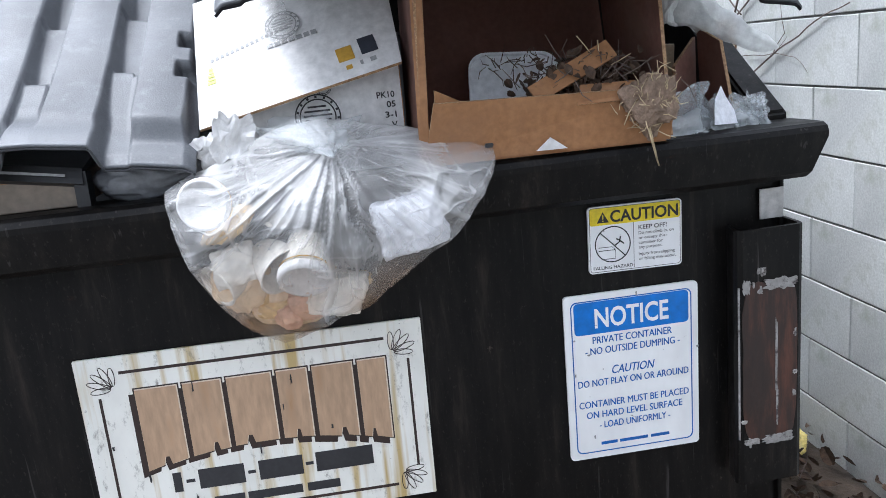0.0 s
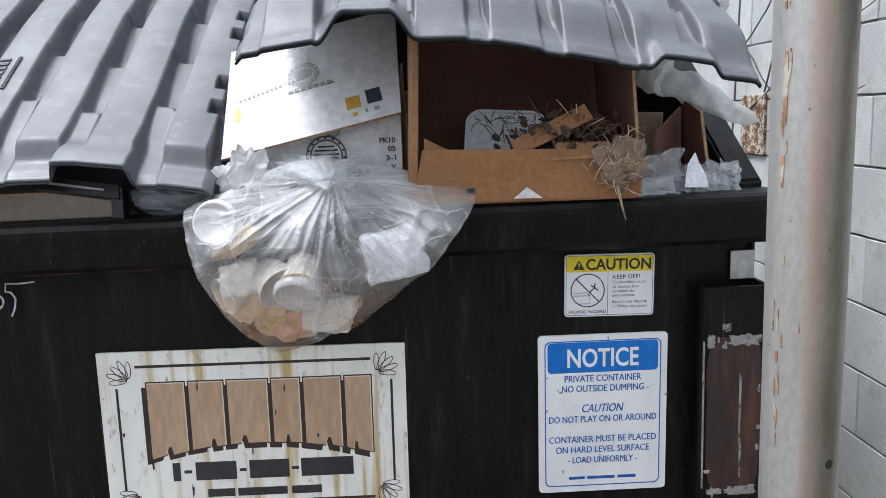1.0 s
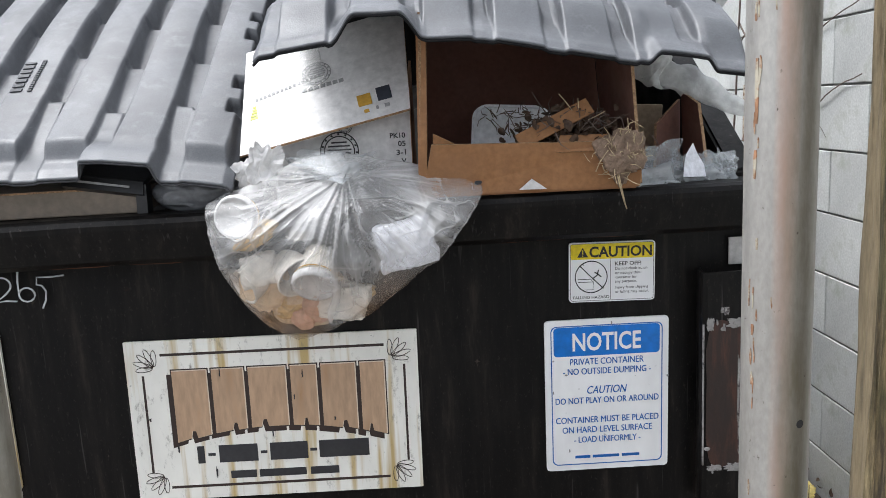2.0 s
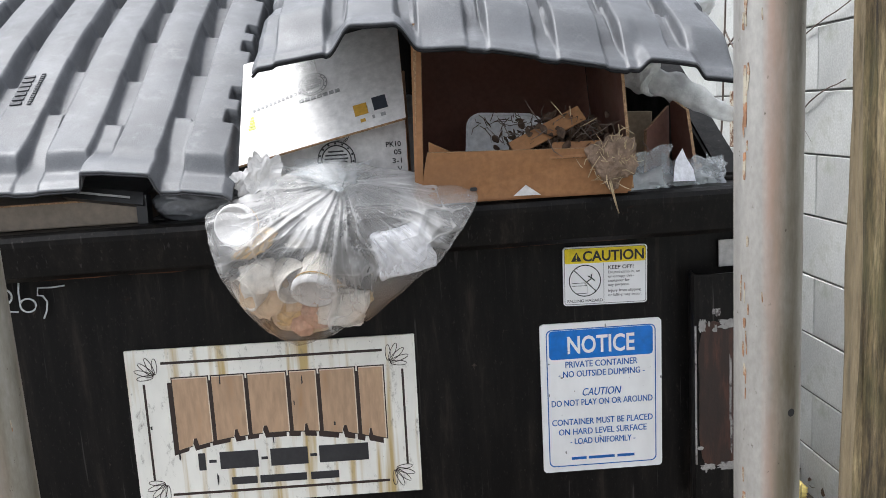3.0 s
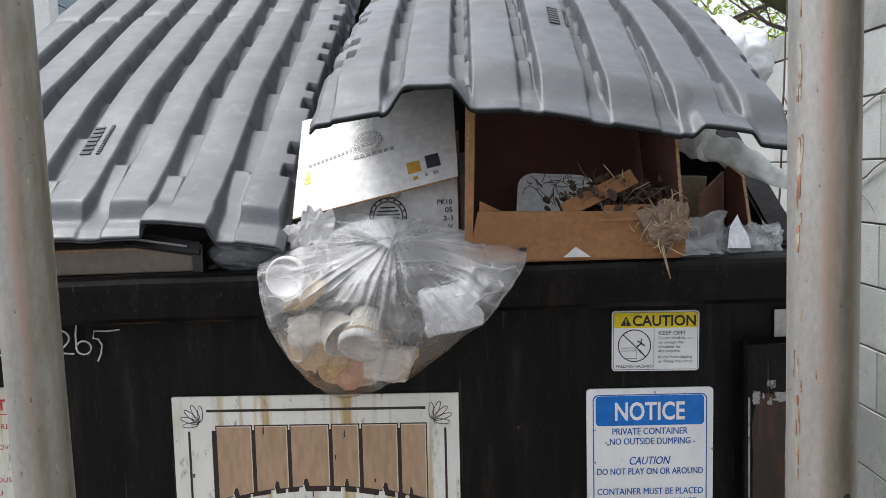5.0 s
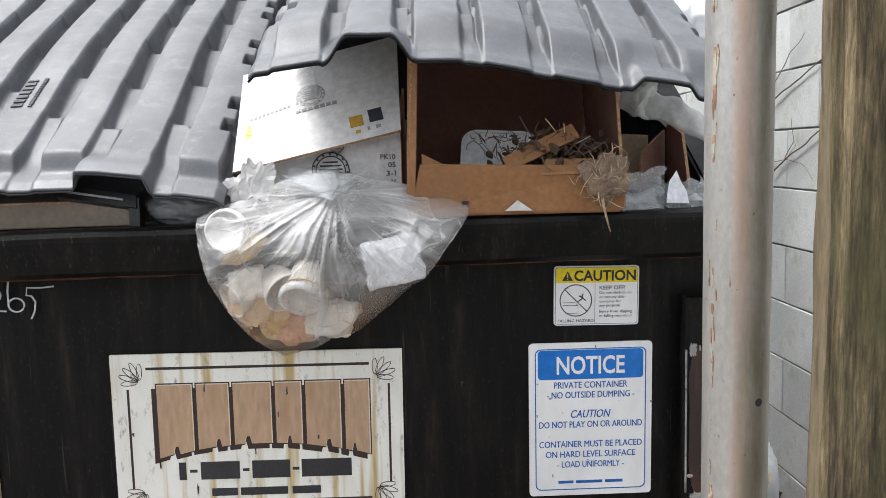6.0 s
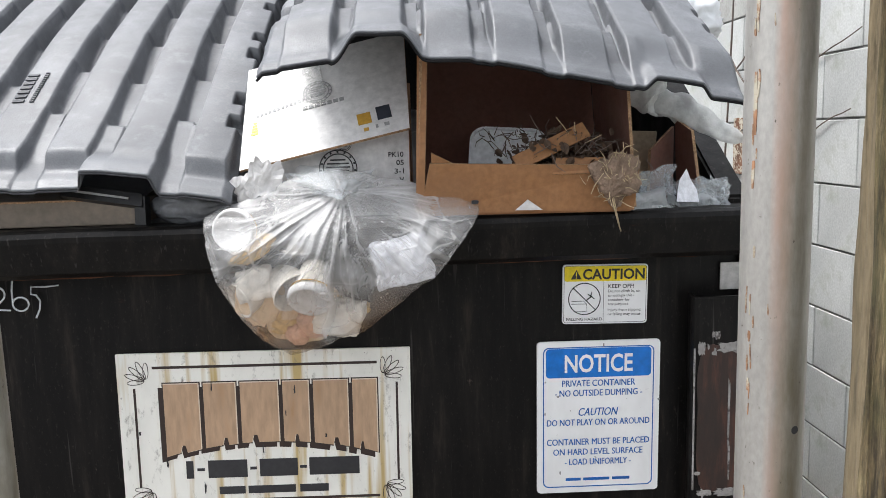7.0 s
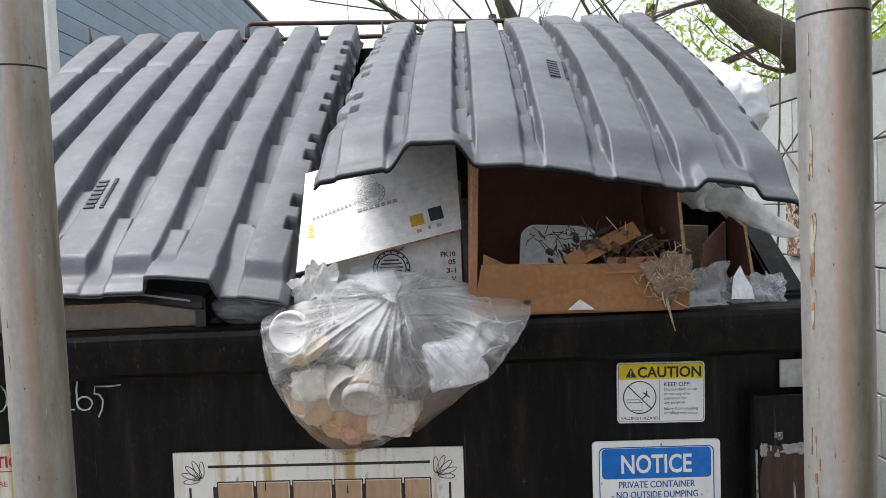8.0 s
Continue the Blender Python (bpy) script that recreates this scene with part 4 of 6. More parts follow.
def panel(name, corners, thick, material, parent, label="", edge=None):
    """A sheet of board through four corners, with thickness behind it."""
    c = [Vector(p) for p in corners]
    nrm = (c[1] - c[0]).cross(c[3] - c[0]).normalized() * thick
    bm = bmesh.new()
    a = [bm.verts.new(p) for p in c]
    b = [bm.verts.new(p - nrm) for p in c]
    bm.faces.new(a)
    bm.faces.new(b[::-1])
    sides = [bm.faces.new((a[i], b[i], b[(i + 1) % 4], a[(i + 1) % 4])) for i in range(4)]
    if edge:
        for f in sides:
            f.material_index = 1
    me = from_bm(name, bm, material)
    if edge:
        me.materials.append(edge)
    return part(name, me, parent, label)


brown = holder("cardboard_box", pose(0, 0, 0), "open brown corrugated cardboard box lying among rubbish on the rim", "box", "boxes in the bin")
panel("front_wall", [(-0.229, -0.086, 1.232), (0.176, -0.092, 1.228), (0.186, -0.098, 1.312), (-0.208, -0.106, 1.326)], 0.006, M_KRAFT, brown, "", M_KRAFTEDGE)
# inner walls use the darker kraft, shade under the lid put into colour
panel("left_wall", [(-0.226, 0.14, 1.232), (-0.226, -0.086, 1.232), (-0.214, -0.100, 1.56), (-0.214, 0.14, 1.56)], -0.006, M_DARKKRAFT, brown, "", M_KRAFTEDGE)
panel("side_flap", [(-0.236, -0.086, 1.234), (-0.2205, -0.090, 1.234), (-0.206, -0.104, 1.55), (-0.224, -0.092, 1.55)], 0.005, M_KRAFT, brown, "", M_KRAFTEDGE)
panel("right_wall", [(0.178, -0.084, 1.232), (0.172, 0.15, 1.232), (0.150, 0.15, 1.52), (0.158, -0.094, 1.50)], -0.006, M_DARKKRAFT, brown, "", M_KRAFTEDGE)
panel("back_wall", [(-0.2195, 0.14, 1.232), (0.171, 0.15, 1.232), (0.152, 0.18, 1.56), (-0.2075, 0.17, 1.57)], 0.006, M_DARKKRAFT, brown)
panel("bottom", [(-0.2255, -0.080, 1.2325), (0.172, -0.085, 1.2295), (0.171, 0.148, 1.2325), (-0.2255, 0.138, 1.2325)], 0.005, M_KRAFT, brown)
panel("corner_flap", [(-0.205, -0.090, 1.30), (-0.150, -0.088, 1.300), (-0.166, -0.092, 1.326), (-0.204, -0.096, 1.346)], 0.005, M_KRAFT, brown, "", M_KRAFTEDGE)
panel("top_fold", [(0.02, -0.100, 1.300), (0.125, -0.101, 1.300), (0.12, -0.088, 1.328), (0.03, -0.088, 1.330)], 0.005, M_KRAFT, brown, "", M_KRAFTEDGE)
bm = bmesh.new()
prism(bm, [(-0.050, 1.2345), (0.002, 1.2335), (-0.026, 1.254)], -0.0960, -0.0945)
part("paper_label", from_bm("paper_label", bm, M_CARTON), brown, "corner of a white paper label")
bm = bmesh.new()
prism(bm, [(x - 0.125, z + 1.252) for x, z in blotch(0.013, 0.007, 3.3, 0.1, 14)], -0.0945, -0.090)
part("hand_hole", from_bm("hand_hole", bm, M_INK), brown, "dark torn hand hole")

# foam tray, leaves and lint in the brown box
bm = bmesh.new()
o = round_outline(0.150, 0.150, 0.03, 6)
prism(bm, o, -0.003, 0.003)
ring(bm, [(x * 1.06, z * 1.06) for x, z in o], [(x, z) for x, z in o], -0.010, 0.003)
tray = part("foam_tray", from_bm("foam_tray", bm, M_TRAY), None, at=pose(-0.045, 0.045, 1.315, -28, 4, -6))
tagged(tray, "white foam food tray with dirt, lying in a cardboard box", "tray")
bm = bmesh.new()
box(bm, -0.075, 0.075, -0.002, 0.002, -0.016, 0.016)
for v in bm.verts:
    v.co.y += 0.4 * v.co.x ** 2
tagged(part("card_strip", from_bm("card_strip", bm, M_KRAFT), None, at=pose(0.022, -0.078, 1.352, -30, -24, 5)), "bent strip of pale cardboard among dry leaves", "cardboard")


def litter(count, centre, spread, seed, material, size):
    """Curled dry leaves and scraps in a heap."""
    r = random.Random(seed)
    bm = bmesh.new()
    for _ in range(count):
        p = Vector((centre[0] + r.gauss(0, spread[0]), centre[1] + r.gauss(0, spread[1]), centre[2] + abs(r.gauss(0, spread[2]))))
        rot = Euler((r.uniform(-1.2, 1.2), r.uniform(-1.2, 1.2), r.uniform(0, 6.28))).to_matrix()
        s = r.uniform(0.5, 1.2) * size
        rows = []
        for i in range(4):
            f = i / 3
            w = s * 0.36 * math.sin(math.pi * (0.12 + 0.8 * f))
            cz = s * 0.25 * (f - 0.5) ** 2
            rows.append([bm.verts.new(p + rot @ Vector((s * (f - 0.5), k * w, cz + abs(k) * w * 0.5))) for k in (-1, 0, 1)])
        for a, b in zip(rows, rows[1:]):
            for k in range(2):
                bm.faces.new((a[k], a[k + 1], b[k + 1], b[k]))
    return from_bm("litter", bm, material)


def straws(count, centre, spread, length, seed, material, rad=0.0009, drop=0.0):
    r = random.Random(seed)
    bm = bmesh.new()
    for _ in range(count):
        p = Vector((centre[0] + r.gauss(0, spread[0]), centre[1] + r.gauss(0, spread[1]), centre[2] + r.gauss(0, spread[2])))
        d = Vector((r.uniform(-1, 1), r.uniform(-0.6, 0.3), r.uniform(-0.7, 1))).normalized() * length * r.uniform(0.4, 1.1)
        q = p + d * 0.5 + Vector((r.uniform(-1, 1), r.uniform(-1, 1), r.uniform(-1, 1))) * length * 0.14
        tube(bm, [p, q, p + d + Vector((0, 0, -drop))], [rad, rad, rad * 0.5], 4)
    return from_bm("straw", bm, material)


tagged(part("dry_leaves", litter(380, (0.045, -0.045, 1.318), (0.042, 0.022, 0.024), 4, M_LEAFDRY, 0.020)), "dark dry leaves heaped in a cardboard box", "leaves", kind="stuff")
tagged(part("dry_twigs", straws(70, (0.05, -0.05, 1.345), (0.05, 0.02, 0.014), 0.05, 8, M_TWIG)), "fine dry twigs on the leaf heap", "twigs", kind="stuff")
tagged(part("dry_twigs", straws(24, (-0.05, 0.01, 1.372), (0.035, 0.012, 0.006), 0.035, 18, M_LEAFDRY)), "dark bits of twig lying on a foam tray", "twigs", kind="stuff")
tagged(part("lint_clump", crumple("lint_clump", M_DUST, (0.040, 0.024, 0.042), 3, 1.5), None, at=pose(0.141, -0.104, 1.290, 0, 18, 0)), "matted grey-brown lint and straw clump hanging over a box edge", "lint")
tagged(part("straw", straws(60, (0.140, -0.116, 1.290), (0.020, 0.006, 0.022), 0.034, 21, M_STRAW)), "dry straw stuck in a lint clump", "straw", kind="stuff")
for pts, rad in (([(0.126, -0.118, 1.262), (0.131, -0.121, 1.235), (0.139, -0.118, 1.208), (0.146, -0.113, 1.190)], 0.0013), ([(0.129, -0.118, 1.262), (0.135, -0.120, 1.230), (0.142, -0.116, 1.203)], 0.0011), ([(0.112, -0.117, 1.30), (0.096, -0.120, 1.28), (0.088, -0.119, 1.262)], 0.0010), ([(0.150, -0.117, 1.258), (0.135, -0.121, 1.256), (0.122, -0.119, 1.258)], 0.0010),
                 ([(0.150, -0.105, 1.315), (0.152, -0.108, 1.335), (0.151, -0.107, 1.356)], 0.0009), ([(0.06, -0.07, 1.37), (0.045, -0.075, 1.39), (0.032, -0.078, 1.405)], 0.0009), ([(0.07, -0.07, 1.37), (0.068, -0.072, 1.395)], 0.0009), ([(0.085, -0.08, 1.355), (0.10, -0.085, 1.362), (0.115, -0.09, 1.37)], 0.0009)):
    tagged(part("straw", strokes("straw", [pts], rad, M_STRAW)), "single pale dry straw among lint and leaves", "straw", "straws")

# white cartons
carton = holder("carton", pose(0, 0, 0), "white printed food carton with a lifted lid, tape and black stamps", "box", "boxes in the bin")
panel("front_wall", [(-0.515, 0.010, 1.215), (-0.246, 0.014, 1.215), (-0.244, 0.022, 1.405), (-0.515, 0.022, 1.375)], 0.006, M_CARTON, carton)
panel("side_wall", [(-0.2445, 0.0145, 1.215), (-0.236, 0.30, 1.215), (-0.236, 0.30, 1.50), (-0.2425, 0.0225, 1.405)], 0.006, M_KRAFT, carton, "brown board side")
def bent_lid():
    c = [Vector(p) for p in ((-0.570, -0.034, 1.322), (-0.243, -0.034, 1.3965), (-0.247, 0.145, 1.5985), (-0.574, 0.145, 1.524))]
    nrm = (c[1] - c[0]).cross(c[3] - c[0]).normalized()
    a, b = c[0].lerp(c[1], 0.22), c[1].lerp(c[2], 0.42)
    ring_pts = [c[0], a, c[1] - nrm * 0.004, b, c[2], c[3]]
    bm = bmesh.new()
    t = [bm.verts.new(p) for p in ring_pts]
    u = [bm.verts.new(p - nrm * 0.006) for p in ring_pts]
    bm.faces.new((t[1], t[2], t[3]))
    bm.faces.new((t[0], t[1], t[3], t[4], t[5]))
    bm.faces.new((u[3], u[2], u[1]))
    bm.faces.new((u[5], u[4], u[3], u[1], u[0]))
    for i in range(6):
        bm.faces.new((t[i], u[i], u[(i + 1) % 6], t[(i + 1) % 6])).material_index = 1
    me = from_bm("lifted_lid", bm, M_CARTON)
    me.materials.append(M_KRAFTEDGE)
    return me


part("lifted_lid", bent_lid(), carton, "white creased lid panel")
LC, LR = Vector((-0.570, -0.034, 1.322)), Vector((-0.243, -0.034, 1.3965))
lx = (LR - LC).normalized()
ln = lx.cross(Vector((-0.247, 0.145, 1.5985)) - LR).normalized()
ly = ln.cross(lx)
LIDM = Matrix((lx, ly, ln)).transposed().to_4x4()
LIDM.translation = LC


def on_lid(name, material, x0, x1, y0, y1, lift=0.001, label=""):
    bm = bmesh.new()
    box(bm, x0, x1, y0, y1, -0.004, lift)
    for v in bm.verts:               # follows the bent corner
        q = max(0.0, min(1.0, (v.co.x - 0.22 * LW) / (0.78 * LW) - v.co.y / 0.127))
        v.co.z -= 0.004 * q
    return part(name, from_bm(name, bm, material), carton, label, at=LIDM)


LW = (LR - LC).length
on_lid("ochre_square", M_OCHRE, LW - 0.094, LW - 0.067, 0.036, 0.064, label="ochre printed square")
on_lid("slate_square", M_SLATE, LW - 0.055, LW - 0.027, 0.038, 0.071, label="slate printed square")
on_lid("printed_bar", M_INKGREY, LW - 0.062, LW - 0.057, 0.020, 0.028)
on_lid("printed_bar", M_INKGREY, LW - 0.045, LW - 0.035, 0.020, 0.028)
on_lid("printed_bar", M_OCHRE, LW - 0.086, LW - 0.076, 0.018, 0.026)
for i in range(16):
    on_lid("printed_bar", M_INKGREY, 0.045 + i * 0.0088, 0.0505 + i * 0.0088, 0.124 + 0.0012 * i, 0.131 + 0.0012 * i)
for i in range(7):
    on_lid("printed_bar", M_INKGREY, 0.14 + i * 0.0125, 0.1495 + i * 0.0125, 0.112, 0.121)
for i in range(5):
    on_lid("printed_bar", M_YELLOWGREEN, 0.030 + i * 0.002, 0.045, 0.080 + i * 0.007, 0.085 + i * 0.007, label="lime printed mark")


def seal(m, r, parent, material):
    for k in (1.0, 0.80):
        bm = bmesh.new()
        ring(bm, [(x * r * k, z * r * k) for x, z in CIRC], [(x * r * (k - 0.06), z * r * (k - 0.06)) for x, z in CIRC], -0.0008, 0)
        part("stamp_ring", from_bm("stamp_ring", bm, material), parent, at=m)
    for i in range(5):
        h = r * 0.62 * math.cos(radians(-50 + i * 25))
        bm = bmesh.new()
        box(bm, -h, h, -0.0008, 0, (0.42 - i * 0.19) * r, (0.50 - i * 0.19) * r)
        part("stamp_bar", from_bm("stamp_bar", bm, material), parent, at=m)
    for a in range(0, 360, 24):
        bm = bmesh.new()
        box(bm, -r * 0.05, r * 0.05, -0.0008, 0, r * 0.83, r * 0.93)
        part("stamp_bar", from_bm("stamp_bar", bm, material), parent, at=m @ pose(0, 0, 0, 0, a, 0))


seal(LIDM @ pose(0.175, 0.150, 0.0030, -90, 0, 0), 0.030, carton, M_INKGREY)
seal(pose(-0.386, 0.0145, 1.318, -2.5, 0, 1), 0.038, carton, M_INK)
seal(pose(-0.372, 0.0175, 1.366, -2.5, 0, 1), 0.014, carton, M_INK)
for body, z, w in (("PK10", 1.338, 0.030), ("05", 1.322, 0.015), ("3-1", 1.305, 0.019), ("V", 1.288, 0.010)):
    part("lettering", lettering(body, 0.0098, w, M_INK, 0, 0, "RIGHT", 0.02), carton, at=pose(-0.256, 0.0125 + (z - 1.22) * 0.045, z, -2.5, 0, 1))
bm = bmesh.new()
box(bm, 0.130, 0.190, 0.112, 0.235, 0.0034, 0.0040)
part("tape", from_bm("tape", bm, M_TAPE), carton, "wrinkled clear tape", at=LIDM)
def scrap_sheet(w, h, seed, material, crease=0.12, curl=0.35):
    """A curled, ragged piece of paper."""
    n = 22
    P = np.zeros((n, n, 3))
    for i in range(n):
        for j in range(n):
            a, b = j / (n - 1) - 0.5, i / (n - 1) - 0.5
            k = 1 + 0.35 * noise.noise(Vector((a * 5 + seed, b * 5, seed)))
            y = curl * h * noise.noise(Vector((a * 2.5, b * 2.5 + seed, 1))) + crease * h * (0.3 - abs(noise.noise(Vector((a * 6 + seed, b * 6, 4)))))
            P[i, j] = (a * w * k, y, b * h * k)
    return grid_solid("torn_paper", P, material, 0.0006, False)


for w, h, sd, at, lab in ((0.058, 0.072, 7, (-0.520, -0.066, 1.305, 0, 10, 10), "torn white paper scrap hanging from a carton"), (0.05, 0.05, 11, (-0.556, -0.060, 1.288, 10, -24, -15), "small torn printed paper scrap under a lid")):
    tagged(part("torn_paper", scrap_sheet(w, h, sd, M_CARTON, 0.05, 0.12), None, at=pose(*at)), lab, "paper", "paper scraps")

pale = holder("carton", pose(0, 0, 0), "long pale carton under a dumpster lid", "box", "boxes in the bin")
part("body", box_mesh("body", M_BEIGE, -1.42, -0.765, -0.035, 0.24, 1.226, 1.276, 0.003), pale)
panel("top_flap", [(-1.42, -0.037, 1.2765), (-0.765, -0.037, 1.2765), (-0.765, 0.18, 1.32), (-1.42, 0.18, 1.34)], 0.004, M_BEIGE, pale, "", M_KRAFTEDGE)
frame_ob = holder("computer_monitor", pose(0, 0, 0), "black plastic screen housing lying on a pale carton under the lid", "monitor")
panel("front_bar", [(-0.90, -0.055, 1.287), (-0.752, -0.055, 1.262), (-0.752, -0.045, 1.285), (-0.90, -0.045, 1.310)], 0.02, M_DARKPLASTIC, frame_ob)
panel("plate", [(-0.90, -0.046, 1.308), (-0.752, -0.046, 1.283), (-0.735, 0.22, 1.36), (-0.90, 0.22, 1.38)], 0.01, M_DARKPLASTIC, frame_ob)
panel("groove", [(-0.88, -0.0562, 1.294), (-0.775, -0.0562, 1.276), (-0.775, -0.0552, 1.280), (-0.88, -0.0552, 1.298)], 0.002, M_INKGREY, frame_ob)
panel("end_post", [(-0.768, -0.05, 1.226), (-0.748, -0.05, 1.226), (-0.748, -0.045, 1.28), (-0.768, -0.045, 1.28)], 0.03, M_DARKPLASTIC, frame_ob)
tagged(part("grey_bag", crumple("grey_bag", surface("grey_polythene", (0.15, 0.155, 0.165), 0.35), (0.085, 0.05, 0.038), 13, 0.5), None, at=pose(-0.665, 0.0, 1.255)), "grey plastic bag under the lid edge", "bag", "bags")

# rubbish at the other end
fold = holder("folded_cardboard", pose(0, 0, 0), "torn folded piece of brown corrugated cardboard with ragged flutes", "cardboard")
panel("leaf", [(0.250, 0.05, 1.215), (0.322, 0.115, 1.215), (0.326, 0.125, 1.382), (0.256, 0.06, 1.335)], 0.006, M_DARKKRAFT, fold, "", M_KRAFTEDGE)
panel("leaf", [(0.325, 0.10, 1.22), (0.345, 0.02, 1.232), (0.338, 0.055, 1.372), (0.326, 0.12, 1.398)], 0.007, M_DARKKRAFT, fold, "", M_KRAFTEDGE)
panel("lip", [(0.338, 0.012, 1.236), (0.356, 0.018, 1.250), (0.356, 0.02, 1.262), (0.340, 0.016, 1.262)], 0.004, M_KRAFT, fold, "", M_KRAFTEDGE)
small = part("small_box", box_mesh("small_box", surface("beige_board", (0.42, 0.34, 0.24), 0.8), -0.035, 0.045, -0.03, 0.03, -0.06, 0.06, 0.002), None, at=pose(0.255, 0.19, 1.315, 0, 3, -8))
tagged(small, "plain beige cardboard box wedged in the rubbish", "box", "boxes in the bin")


M_CLEARISH = film("thin_clear_film", (0.74, 0.78, 0.80), 0.55, 0.82, 12, rough=0.22)


def crumpled_sleeve():
    n, k = 40, 22
    bm = bmesh.new()
    rows = []
    for i in range(n + 1):
        f = i / n
        c = Vector((0.215 + 0.255 * f, 0.135 - 0.05 * f, 1.455 - 0.095 * f + 0.012 * math.sin(f * 5)))
        ra = 0.015 + 0.013 * math.sin(math.pi * min(1, f * 1.1)) + 0.007 * noise.noise(Vector((f * 9, 2, 5)))
        if f > 0.93:
            ra *= (1 - f) / 0.07 * 0.9 + 0.1
        row = []
        for j in range(k):
            a = 2 * math.pi * j / k
            q = ra * (1 + 0.35 * noise.noise(Vector((math.cos(a) * 2, math.sin(a) * 2, f * 7))))
            row.append(bm.verts.new(c + Vector((0.3 * q * math.sin(a), 0.6 * q * math.cos(a), q * math.sin(a)))))
        rows.append(row)
    for a, b in zip(rows, rows[1:]):
        for j in range(k):
            bm.faces.new((a[j], a[(j + 1) % k], b[(j + 1) % k], b[j]))
    bm.faces.new(rows[0])
    bm.faces.new(rows[-1])
    return from_bm("plastic_sleeve", bm, M_WRAP, True)


tagged(part("plastic_sleeve", crumpled_sleeve()), "long milky crumpled plastic sleeve hanging over the bin side", "plastic wrap")
for nm, mt, w, hh, sd, at, lab in (("plastic_wrap", M_WRAP, 0.11, 0.09, 5, (0.245, 0.10, 1.462, 20, 10, 0), "milky plastic wrap bunched under the lid"), ("plastic_wrap", M_CLEARISH, 0.12, 0.085, 6, (0.225, -0.035, 1.258, -20, 0, 20), "clear plastic wrap crumpled beside a cardboard box"),
                                   ("tissue", M_CLEARISH, 0.085, 0.06, 9, (0.300, -0.01, 1.246, -25, 14, 10), "limp translucent tissue resting on the rim"), ("plastic_cup", M_CLEARISH, 0.08, 0.06, 15, (0.350, 0.0, 1.250, -35, 0, -10), "crushed clear plastic cup by the rim"),
                                   ("plastic_cup", M_CLEARISH, 0.06, 0.05, 16, (0.375, 0.01, 1.246, 15, 25, 20), "small crushed clear cup in the bin corner")):
    tagged(part(nm, scrap_sheet(w, hh, sd, mt, 0.05), None, at=pose(*at)), lab, nm.replace("_", " "))
bm = bmesh.new()
prism(bm, [(-0.032, -0.03), (0.024, -0.03), (0.026, -0.005), (0.016, 0.018), (0.012, 0.040), (-0.012, 0.016), (-0.022, -0.004)], -0.0004, 0.0004)
tagged(part("paper_scrap", from_bm("paper_scrap", bm, M_TISSUE), None, at=pose(0.298, -0.032, 1.262, -24, 4, 22)), "folded white paper corner standing in the rubbish", "paper")


# ---- translucent refuse sack over the rim ----
BX = (-0.627, -0.608, -0.575, -0.535, -0.488, -0.434, -0.384, -0.346, -0.302, -0.247, -0.197, -0.158, -0.118)
BT = (1.240, 1.252, 1.262, 1.274, 1.298, 1.315, 1.318, 1.312, 1.303, 1.292, 1.280, 1.270, 1.245)
BB = (1.232, 1.130, 1.041, 0.983, 0.956, 0.967, 0.987, 0.999, 1.029, 1.078, 1.123, 1.175, 1.237)


